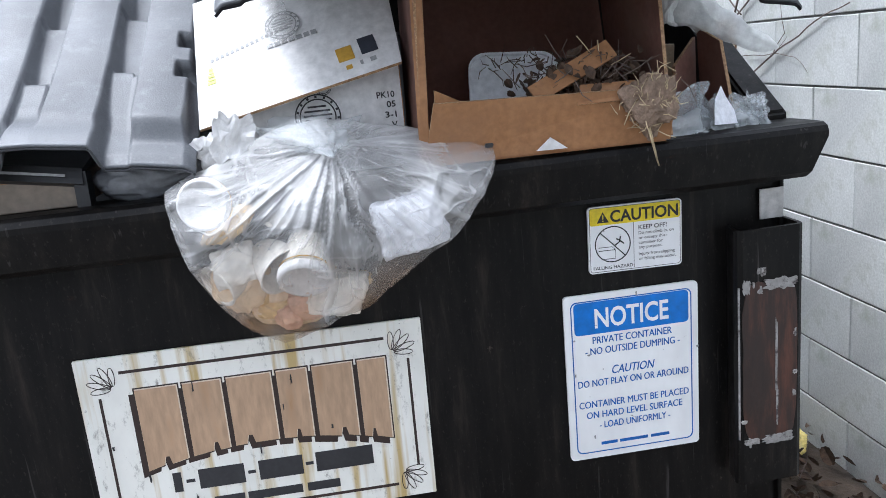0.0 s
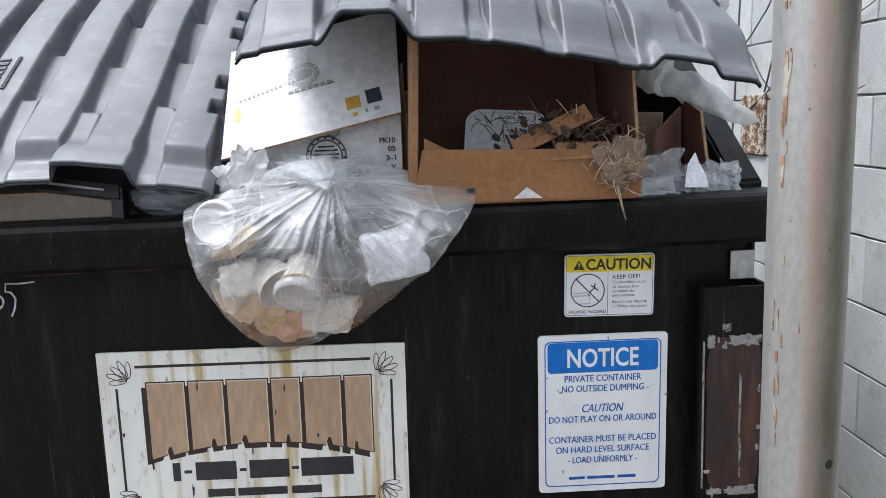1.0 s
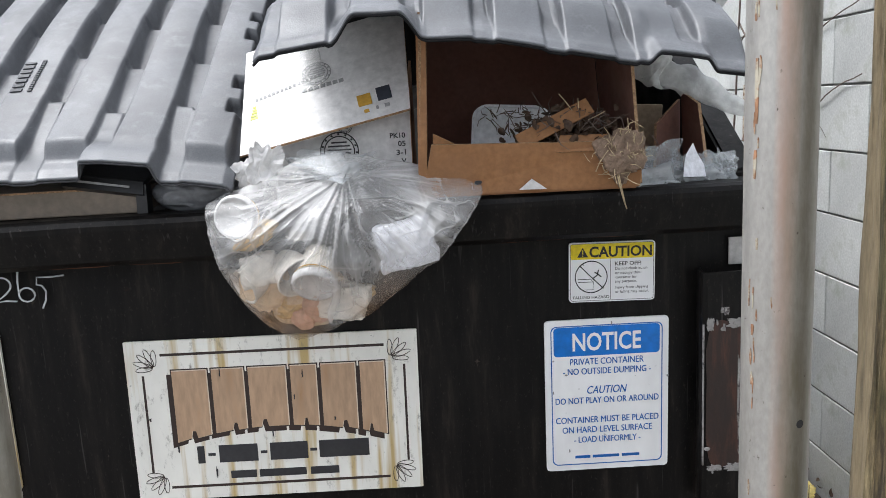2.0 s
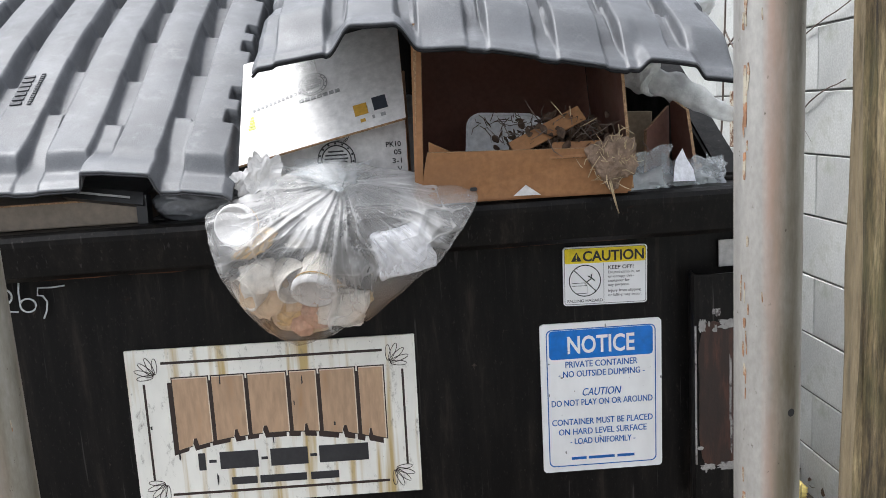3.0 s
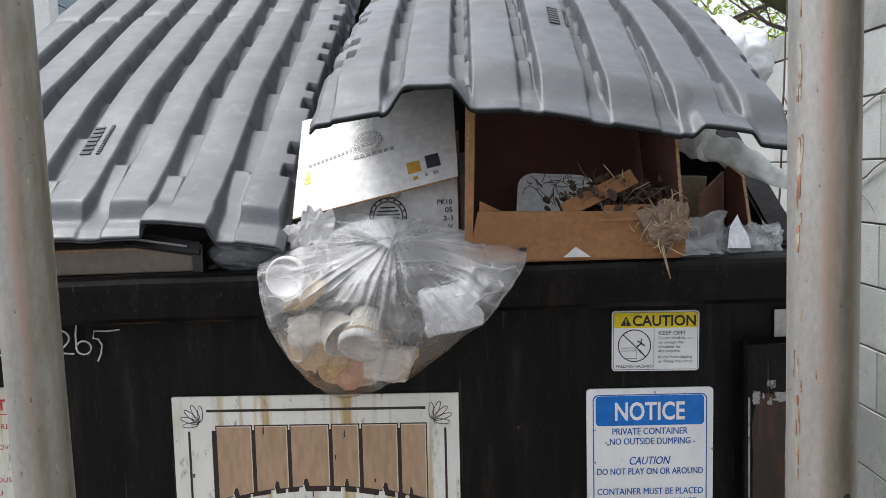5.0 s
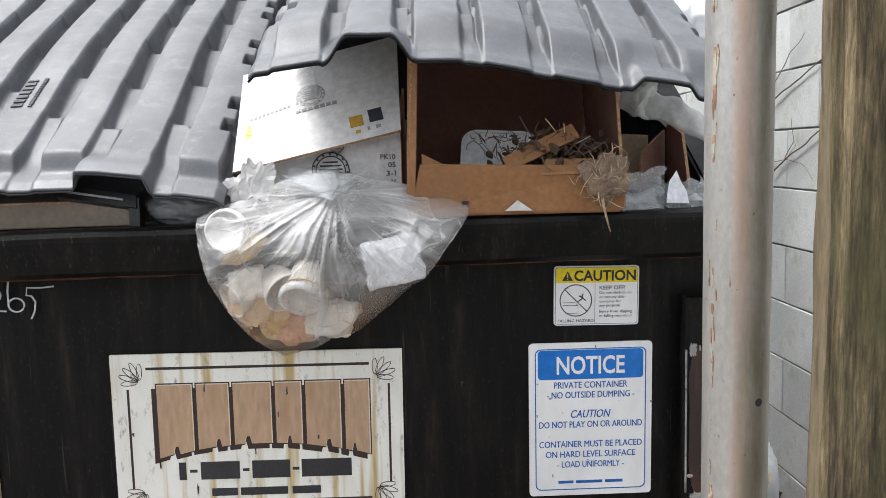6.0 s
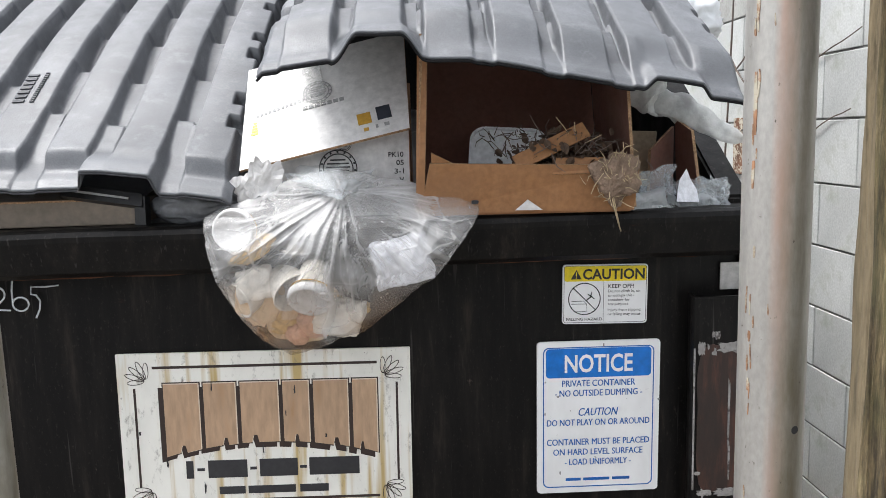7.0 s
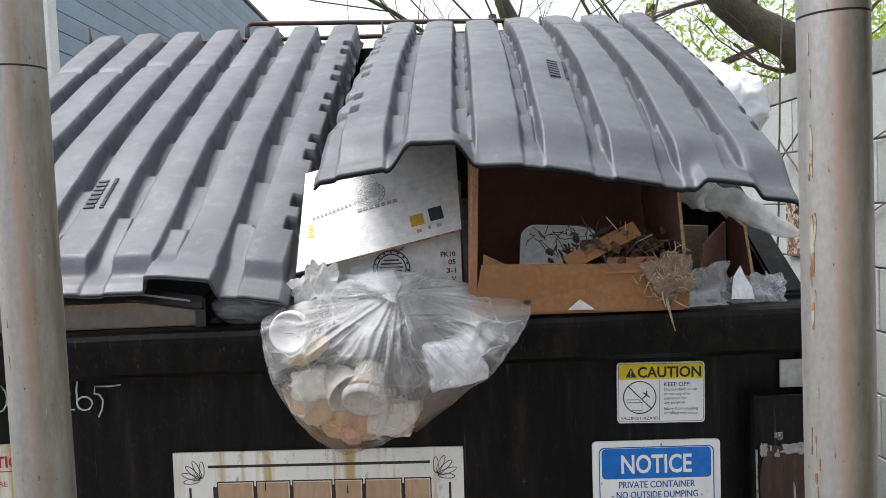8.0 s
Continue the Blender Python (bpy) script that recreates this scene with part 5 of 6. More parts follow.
def sack():
    nu, nv = 270, 220
    us = np.linspace(0, 1, nu)
    xs = BX[0] + (BX[-1] - BX[0]) * (0.5 - 0.5 * np.cos(np.pi * us)) * 0.5 + (BX[-1] - BX[0]) * us * 0.5
    bm = bmesh.new()
    kx, kz = -0.371, 1.283
    grids, milk, soil_v = [], [], []
    for side in (0, 1):
        g = []
        for i in range(nv + 1):
            v = i / nv
            row = []
            for j in range(nu):
                x = xs[j]
                zt, zb = float(np.interp(x, BX, BT)), float(np.interp(x, BX, BB))
                zt += 0.006 * noise.noise(Vector((x * 25, 1, 0)))
                zb += 0.006 * noise.noise(Vector((x * 22, 7, 0)))
                z = zb + (zt - zb) * v
                e = min(us[j], 1 - us[j]) * 2
                body = min(1.0, v / 0.10) ** 0.5 * min(1.0, (1 - v) / 0.3) ** 0.6 * min(1.0, (e * 4.5)) ** 0.5
                low = 1 - abs(v - 0.32) * 0.9
                lean = max(0.0, min(1.0, (z - 0.98) / 0.25))
                back = -0.012 - 0.088 * lean * lean * (3 - 2 * lean) + 0.95 * max(0.0, z - 1.232)
                dx, dz = x - kx, z - kz
                th, rr = math.atan2(dz, dx), math.hypot(dx, dz)
                wx = 0.5 * noise.noise(Vector((x * 14, z * 14, 1.0)))
                n1 = 0.5 - math.sqrt(noise.noise(Vector((th * 4.2 + wx, rr * 3.0, 4.0))) ** 2 + 0.0009) * 1.6
                n2 = 0.5 - math.sqrt(noise.noise(Vector((th * 7.0 + wx * 1.5, rr * 7, 9.0))) ** 2 + 0.0009) * 1.6
                n3 = 0.5 - math.sqrt(noise.noise(Vector((x * 20 + wx * 2, z * 16, 3.0))) ** 2 + 0.0009) * 1.6
                # taut creases that run out from the knot, and loose ones across them
                c1 = math.exp(-(noise.noise(Vector((th * 8.5 + wx * 0.6, rr * 2.2, 14.0))) / 0.045) ** 2)
                c2 = math.exp(-(noise.noise(Vector((th * 17.0 + wx, rr * 5.0, 19.0))) / 0.05) ** 2)
                c3 = math.exp(-(noise.noise(Vector((x * 26 + wx * 3, z * 22, 23.0))) / 0.035) ** 2)
                taut = max(0.0, 1 - rr / 0.30)
                line = (0.75 * c1 + 0.5 * c2) * taut + 0.45 * c3 * (1 - 0.6 * taut)
                fold_h = n1 * 0.013 + n2 * 0.007 + n3 * 0.006 + 0.0035 * line
                fine_h = noise.noise(Vector((x * 38, z * 30, 2.0))) * 0.003 + noise.noise(Vector((x * 90, z * 70, 6.0))) * 0.0012
                knot = math.exp(-(rr / 0.05) ** 2) * 0.035
                up_w = max(0.0, min(1.0, (z - 1.17) / 0.11))
                up_w = up_w * up_w * (3 - 2 * up_w)
                d = body * ((0.050 + 0.055 * max(0.25, low) * min(1.0, 0.45 + e)) * (1 - up_w) + 0.045 * (0.4 + e) * up_w)
                y = back - (d + (fold_h + fine_h) * min(1, body * 1.5) - knot * body * 0.4) if side == 0 else back
                row.append((x, y, z))
                m = 0.39 + 0.30 * max(0, n1) ** 3 * 4 + 0.40 * max(0, n2) ** 4 * 8 + 0.46 * line + math.exp(-(rr / 0.04) ** 2) * 0.35 - 0.14 * max(0.0, min(1.0, (1.15 - z) / 0.06)) + 0.38 * noise.noise(Vector((x * 11, z * 9, 8.0)))
                m += 0.30 * math.exp(-((x + 0.455) / 0.045) ** 2 - ((z - 1.215) / 0.05) ** 2) + 0.32 * math.exp(-((x + 0.34) / 0.06) ** 2 - ((z - 1.13) / 0.06) ** 2)
                m += 0.35 * max(0, 1 - min(v, 1 - v) / 0.05) - 0.10 * max(0.0, min(1, (x + 0.24) / 0.1))
                m += 0.04 * max(0.0, min(1.0, (z - 1.15) / 0.09))
                soil_v.append(max(0.0, min(0.9, (1.135 - z) / 0.13)) * max(0.0, min(1.0, 0.65 + 1.3 * noise.noise(Vector((x * 16, z * 10, 12.0))) - 1.5 * max(0.0, x + 0.42))))
                milk.append(max(0.0, min(1.0, m if side == 0 else 0.12)))
            g.append(row)
        grids.append(g)
    vs = [[[bm.verts.new(p) for p in row] for row in g] for g in grids]
    for s in (0, 1):
        for a, b in zip(vs[s], vs[s][1:]):
            for j in range(nu - 1):
                bm.faces.new((a[j], a[j + 1], b[j + 1], b[j]))
    ringa = vs[0][0] + [r[-1] for r in vs[0][1:]] + vs[0][-1][-2::-1] + [r[0] for r in vs[0][-2:0:-1]]
    ringb = vs[1][0] + [r[-1] for r in vs[1][1:]] + vs[1][-1][-2::-1] + [r[0] for r in vs[1][-2:0:-1]]
    for i in range(len(ringa)):
        k = (i + 1) % len(ringa)
        bm.faces.new((ringa[i], ringb[i], ringb[k], ringa[k]))
    me = from_bm("refuse_sack", bm, M_BAG, True)
    at = me.attributes.new("layers", "FLOAT", "POINT")
    at.data.foreach_set("value", milk)
    so = me.attributes.new("soil", "FLOAT", "POINT")
    so.data.foreach_set("value", soil_v)
    return me


sk = tagged(part("refuse_sack", sack()), "clear plastic sack of cups and napkins over the rim", "bag", "bags")


def bunched_neck():
    """The twisted neck of the sack, pulled up over the rim."""
    n, k = 26, 40
    bm = bmesh.new()
    rows = []
    for i in range(n + 1):
        f = i / n
        c = Vector((-0.371 - 0.035 * f, -0.150 + 0.135 * f, 1.270 + 0.022 * math.sin(f * 2.0)))
        ra = 0.002 + 0.052 * f ** 1.2
        row = []
        for j in range(k):
            a = 2 * math.pi * j / k
            q = ra * (1 + 0.45 * (0.4 - abs(noise.noise(Vector((math.cos(a) * 3.2, math.sin(a) * 3.2, f * 1.5))))) * 2)
            row.append(bm.verts.new(c + Vector((q * math.cos(a) * 1.6, 0.2 * q * math.sin(a), q * math.sin(a) * 0.62))))
        rows.append(row)
    for a, b in zip(rows, rows[1:]):
        for j in range(k):
            bm.faces.new((a[j], a[(j + 1) % k], b[(j + 1) % k], b[j]))
    return from_bm("neck", bm, M_CLEARISH, True)


part("neck", bunched_neck(), sk, "bunched twisted film")


def cup(at, r=0.036, h=0.095, label="", lidded=True):
    top = holder("paper_cup", at, label, "cup", "cups in the sack")
    bm = bmesh.new()
    k = 28
    prof = [(r * 0.72, 0.0), (r * 0.98, h), (r * 1.04, h + 0.002), (r * 1.03, h + 0.006), (r * 0.95, h + 0.004), (r * 0.69, 0.003)]
    rows = [[bm.verts.new((q * math.cos(2 * math.pi * i / k), q * math.sin(2 * math.pi * i / k), z)) for i in range(k)] for q, z in prof]
    for a, b in zip(rows, rows[1:]):
        for i in range(k):
            bm.faces.new((a[i], a[(i + 1) % k], b[(i + 1) % k], b[i]))
    bm.faces.new(rows[0])
    part("wall", from_bm("wall", bm, M_PAPERCUP, True), top)
    if lidded:
        bm = bmesh.new()
        prof = [(0.0, h + 0.006), (r * 0.86, h + 0.006), (r * 0.9, h + 0.011), (r * 1.02, h + 0.011), (r * 1.07, h + 0.004), (r * 1.07, h - 0.004)]
        rows = [[bm.verts.new((max(q, 0.0005) * math.cos(2 * math.pi * i / k), max(q, 0.0005) * math.sin(2 * math.pi * i / k), z)) for i in range(k)] for q, z in prof]
        for a, b in zip(rows, rows[1:]):
            for i in range(k):
                bm.faces.new((a[i], a[(i + 1) % k], b[(i + 1) % k], b[i]))
        part("lid", from_bm("lid", bm, M_CUPLID, True), top, "white plastic lid")
        bm = bmesh.new()
        tube(bm, [(r * 1.0 * math.cos(a / 24 * 6.2832), r * 1.0 * math.sin(a / 24 * 6.2832), h - 0.012) for a in range(25)], 0.0012, 5, False)
        part("printed_band", from_bm("printed_band", bm, M_OCHRE), top, "yellow printed band")
    return top


def facing(x, y, z, tilt, turn):
    """A cup whose mouth points out of the sack; tilt: degrees up from straight ahead."""
    return pose(x, y, z) @ pose(0, 0, 0, 90 - tilt, 0, turn)


cup(facing(-0.430, -0.066, 1.132, -40, -8), 0.040, 0.070, "white paper cup with a plastic lid inside a clear sack")
cup(facing(-0.568, -0.098, 1.216, 4, -10), 0.038, 0.012, "white paper cup with milky lid in a clear sack")
cup(facing(-0.500, -0.058, 1.120, -30, 40), 0.042, 0.050, "white paper cup lying sideways inside a clear sack", False)
cup(facing(-0.535, -0.040, 1.098, -20, -50), 0.036, 0.055, "stained white paper cup low in a clear sack", False)
for nm, mt, sz, sd, at, lab in (("napkin", M_TISSUE, (0.050, 0.020, 0.042), 31, (-0.272, -0.128, 1.138), "crumpled bluish-white napkin inside a clear sack"), ("napkin", M_PAPERCUP, (0.046, 0.020, 0.034), 32, (-0.404, -0.062, 1.030), "crumpled white napkin low in a clear sack"),
                            ("bread_crust", M_CRUST, (0.046, 0.014, 0.019), 33, (-0.550, -0.112, 1.166), "yellow-brown bread crust inside a clear sack"), ("food_scrap", M_CRUST, (0.036, 0.020, 0.022), 34, (-0.510, -0.048, 1.020), "stained brown food scraps at the bottom of a sack"),
                            ("food_scrap", M_PEEL, (0.024, 0.014, 0.022), 35, (-0.484, -0.060, 0.998), "pinkish food scrap at the bottom of a sack"), ("food_scrap", M_CRUST, (0.034, 0.018, 0.018), 36, (-0.376, -0.045, 1.030), "brown food scrap low in a clear sack"), ("food_scrap", M_CRUST, (0.028, 0.018, 0.026), 39, (-0.522, -0.055, 1.050), "yellowish food scrap low in a clear sack"),
                            ("napkin", M_PAPERCUP, (0.034, 0.018, 0.030), 37, (-0.552, -0.085, 1.098), "small white napkin inside a clear sack"), ("napkin", M_PAPERCUP, (0.034, 0.012, 0.030), 41, (-0.470, -0.075, 1.180), "crumpled white paper napkin high in a clear sack"), ("food_waste", M_CREAMY, (0.078, 0.020, 0.070), 42, (-0.480, -0.048, 1.052), "soaked cream paper waste filling a clear sack"), ("food_scrap", M_PEEL, (0.034, 0.016, 0.034), 43, (-0.446, -0.072, 1.026), "pinkish soaked paper low in a clear sack"),
                            ("food_waste", M_CREAMY, (0.046, 0.020, 0.060), 44, (-0.552, -0.062, 1.075), "soaked cream paper waste beside a cup"), ("food_waste", M_CREAMY, (0.040, 0.018, 0.028), 45, (-0.506, -0.050, 1.030), "soaked cream paper waste near the tip of a sack"), ("food_scrap", M_CRUST, (0.030, 0.012, 0.016), 46, (-0.372, -0.050, 1.040), "stained brown scraps along the seam of a sack"), ("food_scrap", M_CRUST, (0.036, 0.014, 0.014), 40, (-0.470, -0.040, 0.996), "soggy brown scraps in the tip of a sack")):
    tagged(part(nm, crumple(nm, mt, sz, sd, 0.7, 5, 0.9 if nm == "napkin" else 0.0), None, at=pose(at[0] + 0.008, at[1] + (0.030 if at[2] < 1.07 else 0.012), at[2] + (0.0 if at[2] < 1.07 else 0.012), 0, (sd * 20) % 60 - 30, 0)), lab, nm.replace("_", " "), "rubbish in the sack")


# ---- gate posts ----
def gate_post(x, y, zj, rusty, label, steel):
    top = holder("gate_post", pose(x, y, 0), label, "post", "gate posts")
    bm = bmesh.new()
    R = 0.0255
    tube(bm, [(0, 0, -0.02), (0, 0, 0.6), (0, 0, zj - 0.0015)], R, 40, False)
    part("pipe", from_bm("pipe", bm, steel, True), top)
    bm = bmesh.new()
    tube(bm, [(0, 0, zj - 0.004), (0, 0, zj + 0.004)], R - 0.0008, 40, False)
    part("joint", from_bm("joint", bm, M_INK, True), top, "dark joint line")
    bm = bmesh.new()
    tube(bm, [(0, 0, zj + 0.0002), (0, 0, 2.25)], R, 40, False)
    part("pipe", from_bm("pipe", bm, steel, True), top)
    r = random.Random(int(zj * 100))
    for z0, z1, a, w in rusty:
        z1 = z1 or z0 + r.uniform(0.004, 0.015)
        bm = bmesh.new()
        n = 14
        rows = []
        for i in range(n + 1):
            z = z0 + (z1 - z0) * i / n
            ww = w * (0.5 + 0.7 * abs(noise.noise(Vector((z * 70, a, 1.0))))) * math.sin(math.pi * (0.06 + 0.88 * i / n)) ** 0.4
            ce = a + 3 * noise.noise(Vector((z * 40, 3, a)))
            rows.append([bm.verts.new((rr * math.cos(radians(ce + s * ww)), rr * math.sin(radians(ce + s * ww)), z)) for rr in (R - 0.001, R + 0.0005) for s in (-1, -0.33, 0.33, 1)])
        for p, q in zip(rows, rows[1:]):
            for i, j in ((4, 5), (5, 6), (6, 7), (0, 4), (7, 3)):
                bm.faces.new((p[i], p[j], q[j], q[i]))
        part("rust_streak", from_bm("rust_streak", bm, M_ZINCRUST), top, "orange rust streak")
    return top


rf = random.Random(12)
FLECKS = [(1.372, 1.418, 205, 7), (1.332, 1.353, 204, 6), (1.02, 1.075, 204, 8), (1.446, 1.485, 206, 4)]
for _ in range(26):
    z = rf.uniform(0.95, 1.55)
    FLECKS.append((z, z + rf.uniform(0.006, 0.022), rf.gauss(206, 4), rf.uniform(1.5, 4)))
for _ in range(3):
    z = rf.uniform(0.95, 1.55)
    FLECKS.append((z, z + rf.uniform(0.004, 0.012), rf.uniform(215, 300), rf.uniform(1, 2.2)))
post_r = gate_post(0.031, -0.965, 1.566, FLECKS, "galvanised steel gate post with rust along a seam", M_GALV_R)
post_l = gate_post(-0.643, -0.860, 1.576, [(rf.uniform(1.0, 1.5), 0, rf.uniform(230, 330), rf.uniform(1, 2.5)) for _ in range(16)], "galvanised steel gate post with scuffs and a painted pinkish reflection", M_GALV_L)
bm = bmesh.new()
tube(bm, [(0, -0.0003, 0), (0, 0.0012, 0)], [0.0034, 0.0030], 10)
part("stain_spot", from_bm("stain_spot", bm, M_INK), post_r, "dark spot", at=pose(0.0085, -0.0238, 1.146, 0, 0, 20))


def wood_post():
    """A split, weathered timber post."""
    n, k = 170, 104
    bm = bmesh.new()
    rows = []
    for i in range(n + 1):
        z = 2.3 * i / n
        row = []
        for j in range(k):
            f = j / k * 4
            s, t = int(f), f - int(f)
            x, y = [(t, 0), (1, t), (1 - t, 1), (0, 1 - t)][s]
            px, py = 0.075 + x * 0.125, -1.046 + y * 0.046
            g = noise.noise(Vector((x * 26, y * 26, z * 1.4))) * 0.0022 + noise.noise(Vector((x * 7, y * 7, z * 9))) * 0.0014
            cx = -1 if s == 3 or (s == 0 and t < 0.1) else 0
            px += cx * (0.004 * noise.noise(Vector((1, y * 8, z * 6))) - 0.003 * max(0, noise.noise(Vector((5, y * 5, z * 11))))) 
            row.append(bm.verts.new((px, py - g, z)))
        rows.append(row)
    for a, b in zip(rows, rows[1:]):
        for j in range(k):
            bm.faces.new((a[j], a[(j + 1) % k], b[(j + 1) % k], b[j]))
    bm.faces.new(rows[0])
    bm.faces.new(rows[-1])
    for f in bm.faces:
        c = f.calc_center_median()
        if c.x < 0.0835 and c.y > -1.018:
            f.material_index = 1
    me = from_bm("wood_post", bm, M_WOOD)
    me.materials.append(M_WOODPALE)
    return me


wp = tagged(part("wood_post", wood_post()), "weathered grey-brown timber post with a split edge", "post")
bm = bmesh.new()
tube(bm, [(0.062, -0.985, 1.62), (0.092, -0.985, 1.49), (0.110, -0.985, 1.42)], [0.009, 0.009, 0.009], 10)
part("brace", from_bm("brace", bm, M_DARKPLASTIC, True), wp, "black steel brace")

# ---- wall growth, rubbish by the wall ----
vine = holder("bare_vine", pose(0, 0, 0), "leafless climbing vine stems on a white block wall", "vine")


def stem(pts, r0, r1):
    out = []
    for i, (a, b) in enumerate(zip(pts, pts[1:])):
        for k in range(5):
            f = k / 5
            p = Vector(a).lerp(Vector(b), f)
            out.append(p + Vector((0.006 * noise.noise(p * 15), 0.014 * noise.noise(p * 9 + Vector((3, 0, 0))), 0.014 * noise.noise(p * 9))))
    out.append(Vector(pts[-1]))
    bm = bmesh.new()
    n = len(out) - 1
    tube(bm, out, [0.6 * (r0 + (r1 - r0) * i / n) for i in range(n + 1)], 6)
    part("stem", from_bm("stem", bm, M_TWIG, True), vine)


WV = 1.068
for pts, r0, r1 in (([(WV, 1.48, 1.36), (WV, 1.15, 1.52), (WV, 0.95, 1.585), (WV, 0.70, 1.65)], 0.006, 0.003), ([(WV, 1.28, 1.50), (WV, 1.09, 1.65), (WV, 1.0, 1.70)], 0.003, 0.0015), ([(WV, 1.33, 1.19), (WV, 1.12, 1.285), (WV, 0.94, 1.36), (WV, 0.74, 1.42)], 0.006, 0.003),
                    ([(WV, 1.42, 1.27), (WV, 1.12, 1.287), (WV, 1.0, 1.275), (WV, 0.93, 1.23)], 0.003, 0.001), ([(WV, 1.12, 1.29), (WV, 1.06, 1.35), (WV, 1.08, 1.44)], 0.003, 0.001), ([(WV, 1.10, 1.29), (WV, 1.04, 1.34)], 0.002, 0.001),
                    ([(WV - 0.03, 1.62, 0.9), (WV - 0.03, 1.56, 1.5), (WV - 0.04, 1.50, 1.9), (WV - 0.03, 1.45, 2.35)], 0.008, 0.005), ([(WV - 0.03, 1.56, 1.55), (WV - 0.01, 1.3, 1.75), (WV - 0.01, 1.2, 1.92)], 0.006, 0.003), ([(WV - 0.03, 1.55, 1.65), (WV - 0.02, 1.40, 1.5), (WV - 0.01, 1.30, 1.42)], 0.006, 0.004),
                    ([(WV - 0.02, 1.33, 1.42), (WV - 0.02, 1.2, 1.65), (WV - 0.02, 1.16, 1.80)], 0.006, 0.003)):
    stem(pts, r0, r1)
tagged(part("rusty_panel", box_mesh("rusty_panel", surface("flaking_rust", (0.16, 0.075, 0.04), 0.9, 0, 0.5, 20, 90, 0.6, (0.50, 0.45, 0.36), stain_at=(0.48, 0.55), stain_scale=45), -0.012, 0.0, -0.1, 0.1, -0.11, 0.11, 0.003), None, at=pose(1.079, 1.47, 1.30)), "flaking rusty brown panel fixed to the block wall", "panel")
tagged(part("white_bag", crumple("white_bag", M_WHITEBAG, (0.185, 0.13, 0.135), 41, 0.8, 5), None, at=pose(0.630, 1.14, 1.745)), "white plastic bag bulging between the bin and the wall", "bag", "bags")
tagged(part("white_bag", crumple("white_bag", M_WHITEBAG, (0.10, 0.10, 0.20), 43, 0.8), None, at=pose(0.84, 0.90, 0.22)), "torn white plastic bag standing on the soil", "bag", "bags")
for i, (x, y, z, s) in enumerate(((0.95, 0.86, 0.055, 0.075), (0.86, 0.78, 0.06, 0.06), (0.82, 0.76, 0.30, 0.045))):
    tagged(part("foam_chunk", crumple("foam_chunk", M_FOAM, (s, s * 0.8, s * 0.55), 50 + i, 1.3), None, at=pose(x, y, z)), "torn yellow foam chunk on the soil by the wall", "foam", "foam chunks")
tagged(part("ground_litter", litter(420, (0.82, 0.9, 0.05), (0.20, 0.5, 0.012), 77, M_LEAFDRY, 0.05)), "brown dead leaves on the soil along the wall", "leaves", kind="stuff")
tagged(part("ground_twigs", straws(60, (0.85, 0.95, 0.06), (0.15, 0.4, 0.01), 0.14, 78, M_TWIG, 0.002)), "broken twigs on the soil along the wall", "twigs", kind="stuff")

# ---- house beyond ----
house = holder("house", pose(-2.85, 3.6, 0), "blue-grey clapboard house with white corner trim", "house")
# dark backing seen through the board gaps paints the siding's shadow lines
part("wall", box_mesh("wall", M_ROOFSHADE, -6.0, -0.03, 0.03, 7.6, 0, 4.28, 0), house)
bm = bmesh.new()
box(bm, -6.1, 0.012, -0.03, 7.62, 4.285, 4.32)
part("roof", from_bm("roof", bm, M_ROOFSHADE), house)
board_a = box_mesh("siding_board", M_SIDING, -0.015, 0.0, 0.10, 7.6, -0.002, 0.122, 0)
board_b = box_mesh("siding_board", M_SIDING, -6.0, -0.10, -0.012, 0.004, -0.002, 0.122, 0)
for i in range(31):
    part("siding_board", board_a, house, at=pose(-0.004, 0, 0.03 + i * 0.136, 0, 5, 0))
    part("siding_board", board_b, house, at=pose(0, 0.02, 0.03 + i * 0.136, 5, 0, 0))
part("corner_trim", box_mesh("corner_trim", M_TRIM, -0.10, 0.02, -0.02, 0.10, 0, 4.28, 0.004), house)


# ---- trees ----
def grow(bm, p, d, r, length, depth, rnd, tips, bend=0.25):
    n = 5
    pts, rad = [Vector(p)], [r]
    d = Vector(d).normalized()
    for i in range(n):
        d = (d + Vector((rnd.gauss(0, bend), rnd.gauss(0, bend), rnd.gauss(0.04, bend * 0.7))) * 0.5).normalized()
        pts.append(pts[-1] + d * length / n)
        rad.append(r * (1 - 0.45 * (i + 1) / n))
    tube(bm, pts, rad, 7 if r > 0.03 else 4, False)
    if depth == 0:
        tips.append(pts[-1])
        return
    for k in range(rnd.randint(3, 4)):
        i = rnd.randint(2, n)
        nd = (d + Vector((rnd.gauss(0, 0.7), rnd.gauss(0, 0.7), rnd.gauss(0.15, 0.5)))).normalized()
        grow(bm, pts[i], nd, rad[i] * rnd.uniform(0.28, 0.5), length * rnd.uniform(0.55, 0.8), depth - 1, rnd, tips, bend)


def leaves(points, count, spread, size, rnd):
    bm = bmesh.new()
    for _ in range(count):
        c = rnd.choice(points) + Vector((rnd.gauss(0, spread), rnd.gauss(0, spread), rnd.gauss(0, spread)))
        rot = Euler((rnd.uniform(-1, 1), rnd.uniform(-1, 1), rnd.uniform(0, 6.3))).to_matrix()
        s = size * rnd.uniform(0.6, 1.3)
        vs = [bm.verts.new(c + rot @ Vector(q)) for q in ((-s, 0, 0), (0, -0.45 * s, 0.15 * s), (s, 0, 0), (0, 0.45 * s, 0.15 * s))]
        bm.faces.new(vs)
    return from_bm("crown", bm, M_LEAF)


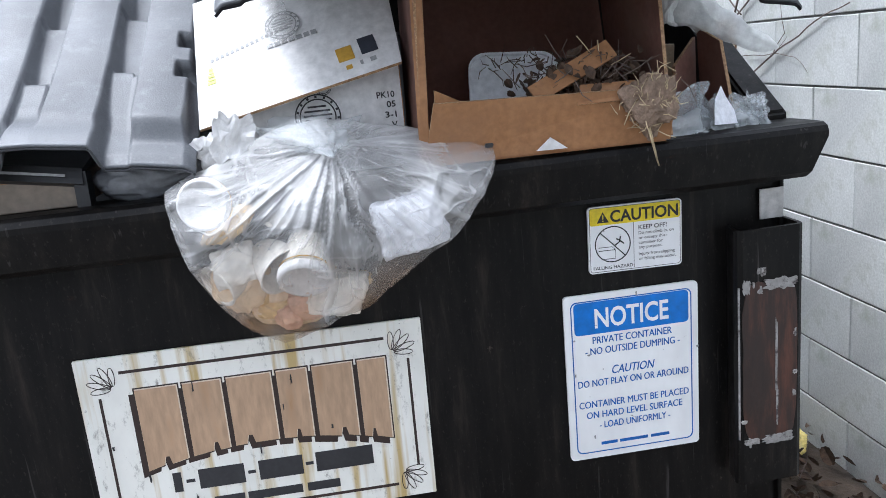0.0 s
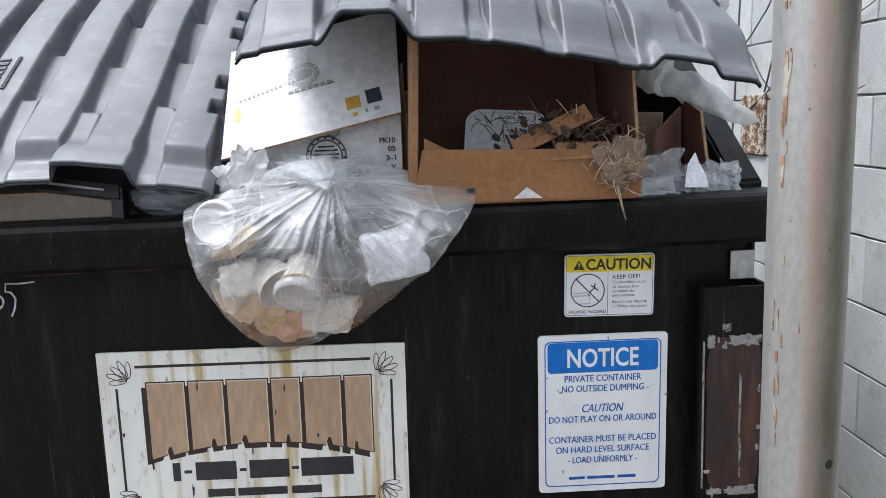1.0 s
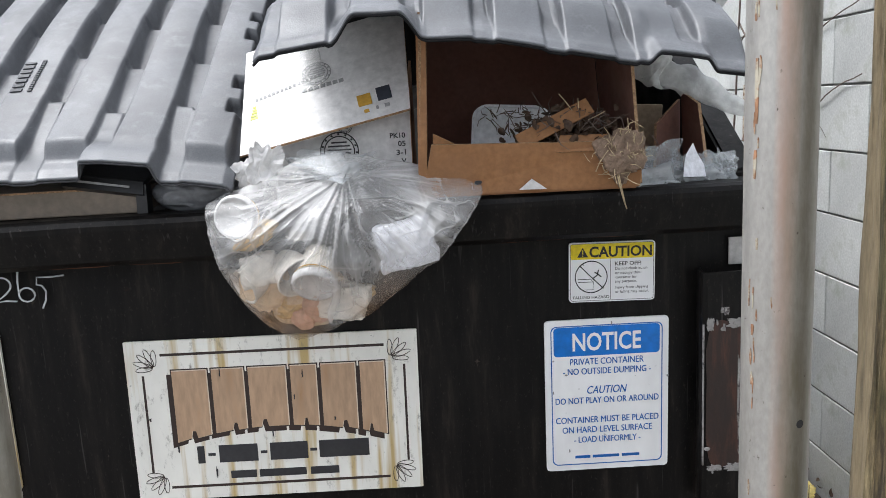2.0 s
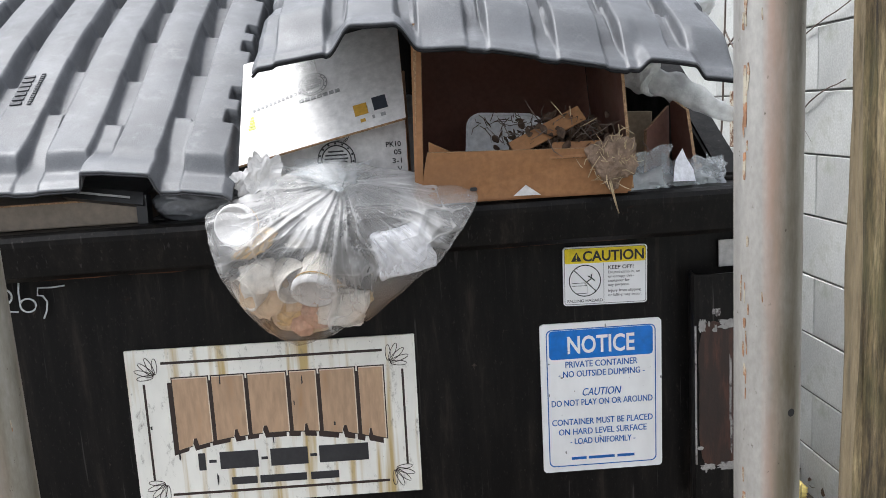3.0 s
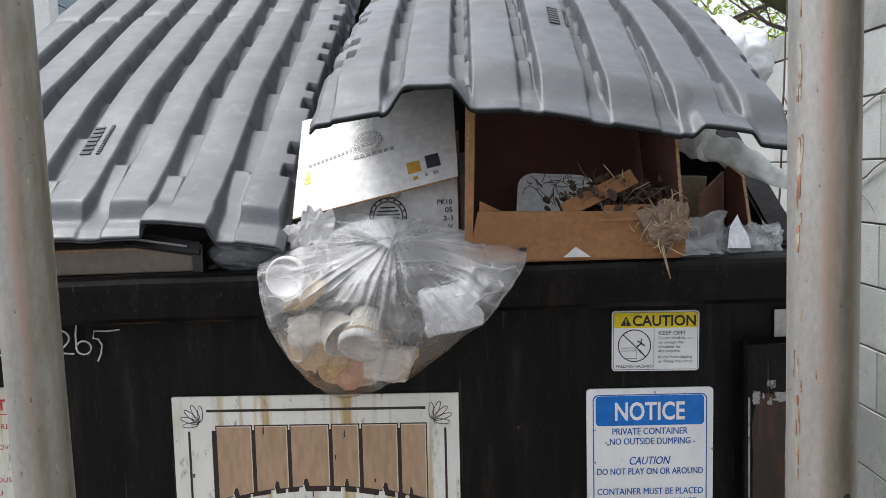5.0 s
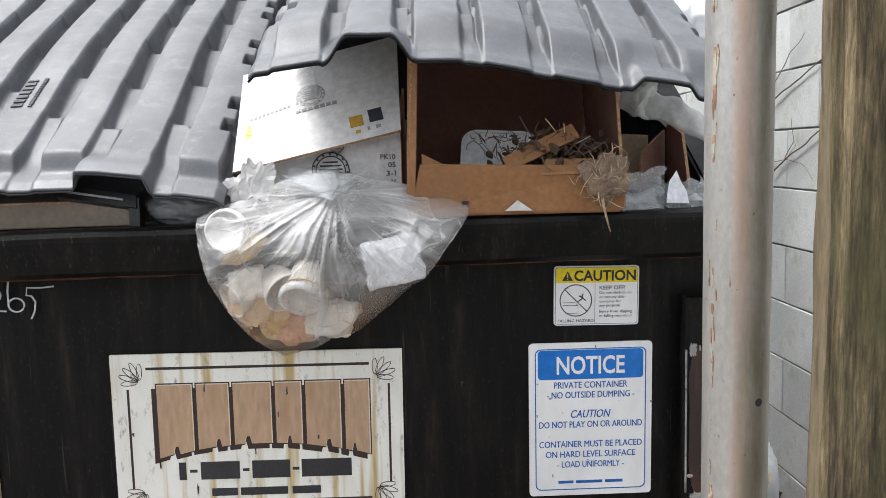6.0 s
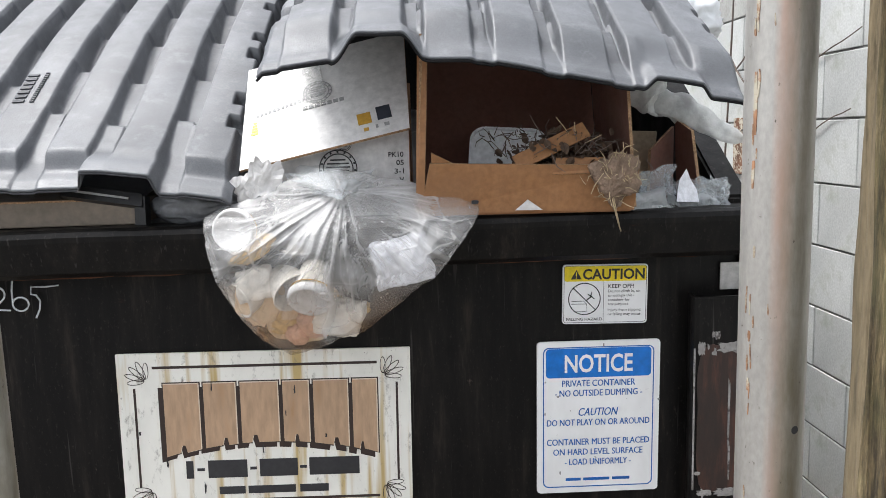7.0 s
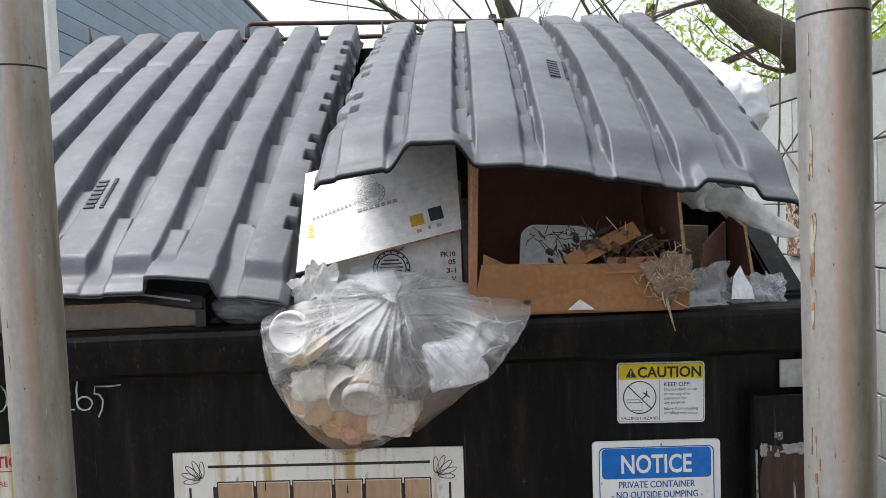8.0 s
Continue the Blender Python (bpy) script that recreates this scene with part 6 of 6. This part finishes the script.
def tree(base, d, r, length, depth, seed, label, leafy=0, size=0.05, spread=0.2):
    rnd = random.Random(seed)
    top = holder("tree", pose(0, 0, 0), label, "tree", "trees")
    bm, tips = bmesh.new(), []
    grow(bm, base, d, r, length, depth, rnd, tips)
    part("trunk", from_bm("trunk", bm, M_BARK, True), top)
    if leafy:
        part("crown", leaves(tips, leafy, spread, size, rnd), top, "fresh green leaves")
    return top


for x, y, r, ln, sd in ((0.28, 10.0, 0.07, 4.4, 3), (2.02, 10.0, 0.19, 4.6, 5), (1.2, 11.0, 0.12, 4.6, 11), (2.9, 12.0, 0.14, 4.8, 14), (-0.2, 13.0, 0.10, 4.5, 21)):
    tree((x, y, 0), (0.03, 0, 1), r, ln, 4, sd, "bare grey-brown tree with fine twigs beyond the wall")
tree((3.85, 7.5, 0), (0.0, 0, 1), 0.10, 2.2, 3, 31, "tree with fresh light green leaves beyond the wall", 4500, 0.040, 0.22)
tree((3.35, 6.4, 0), (0.0, 0, 1), 0.07, 1.7, 3, 33, "young tree with light green leaves beyond the wall", 3200, 0.034, 0.20)
leaner = holder("tree", pose(0, 0, 0), "mossy leaning tree limb over the block wall", "tree", "trees")
bm = bmesh.new()
P0 = [Vector(p) for p in ((2.85, 4.3, 0), (2.75, 4.2, 1.3), (2.50, 4.1, 2.14), (2.16, 4.0, 2.49), (1.90, 4.0, 2.63), (1.70, 4.0, 2.80), (1.50, 4.0, 3.15), (1.3, 4.0, 4.0))]
tube(bm, P0, [0.22, 0.19, 0.16, 0.130, 0.118, 0.110, 0.10, 0.08], 14)
part("trunk", from_bm("trunk", bm, M_BARK, True), leaner)
rl = random.Random(8)
for i in range(9):
    bm, tp = bmesh.new(), []
    grow(bm, P0[2 + i % 4].lerp(P0[3 + i % 4], rl.random()), (rl.uniform(-1, 0.2), rl.uniform(-0.6, 0.6), rl.uniform(-0.1, 0.7)), 0.022, 0.75, 2, rl, tp, 0.4)
    part("branch", from_bm("branch", bm, M_TWIG), leaner)
lay_blocks()
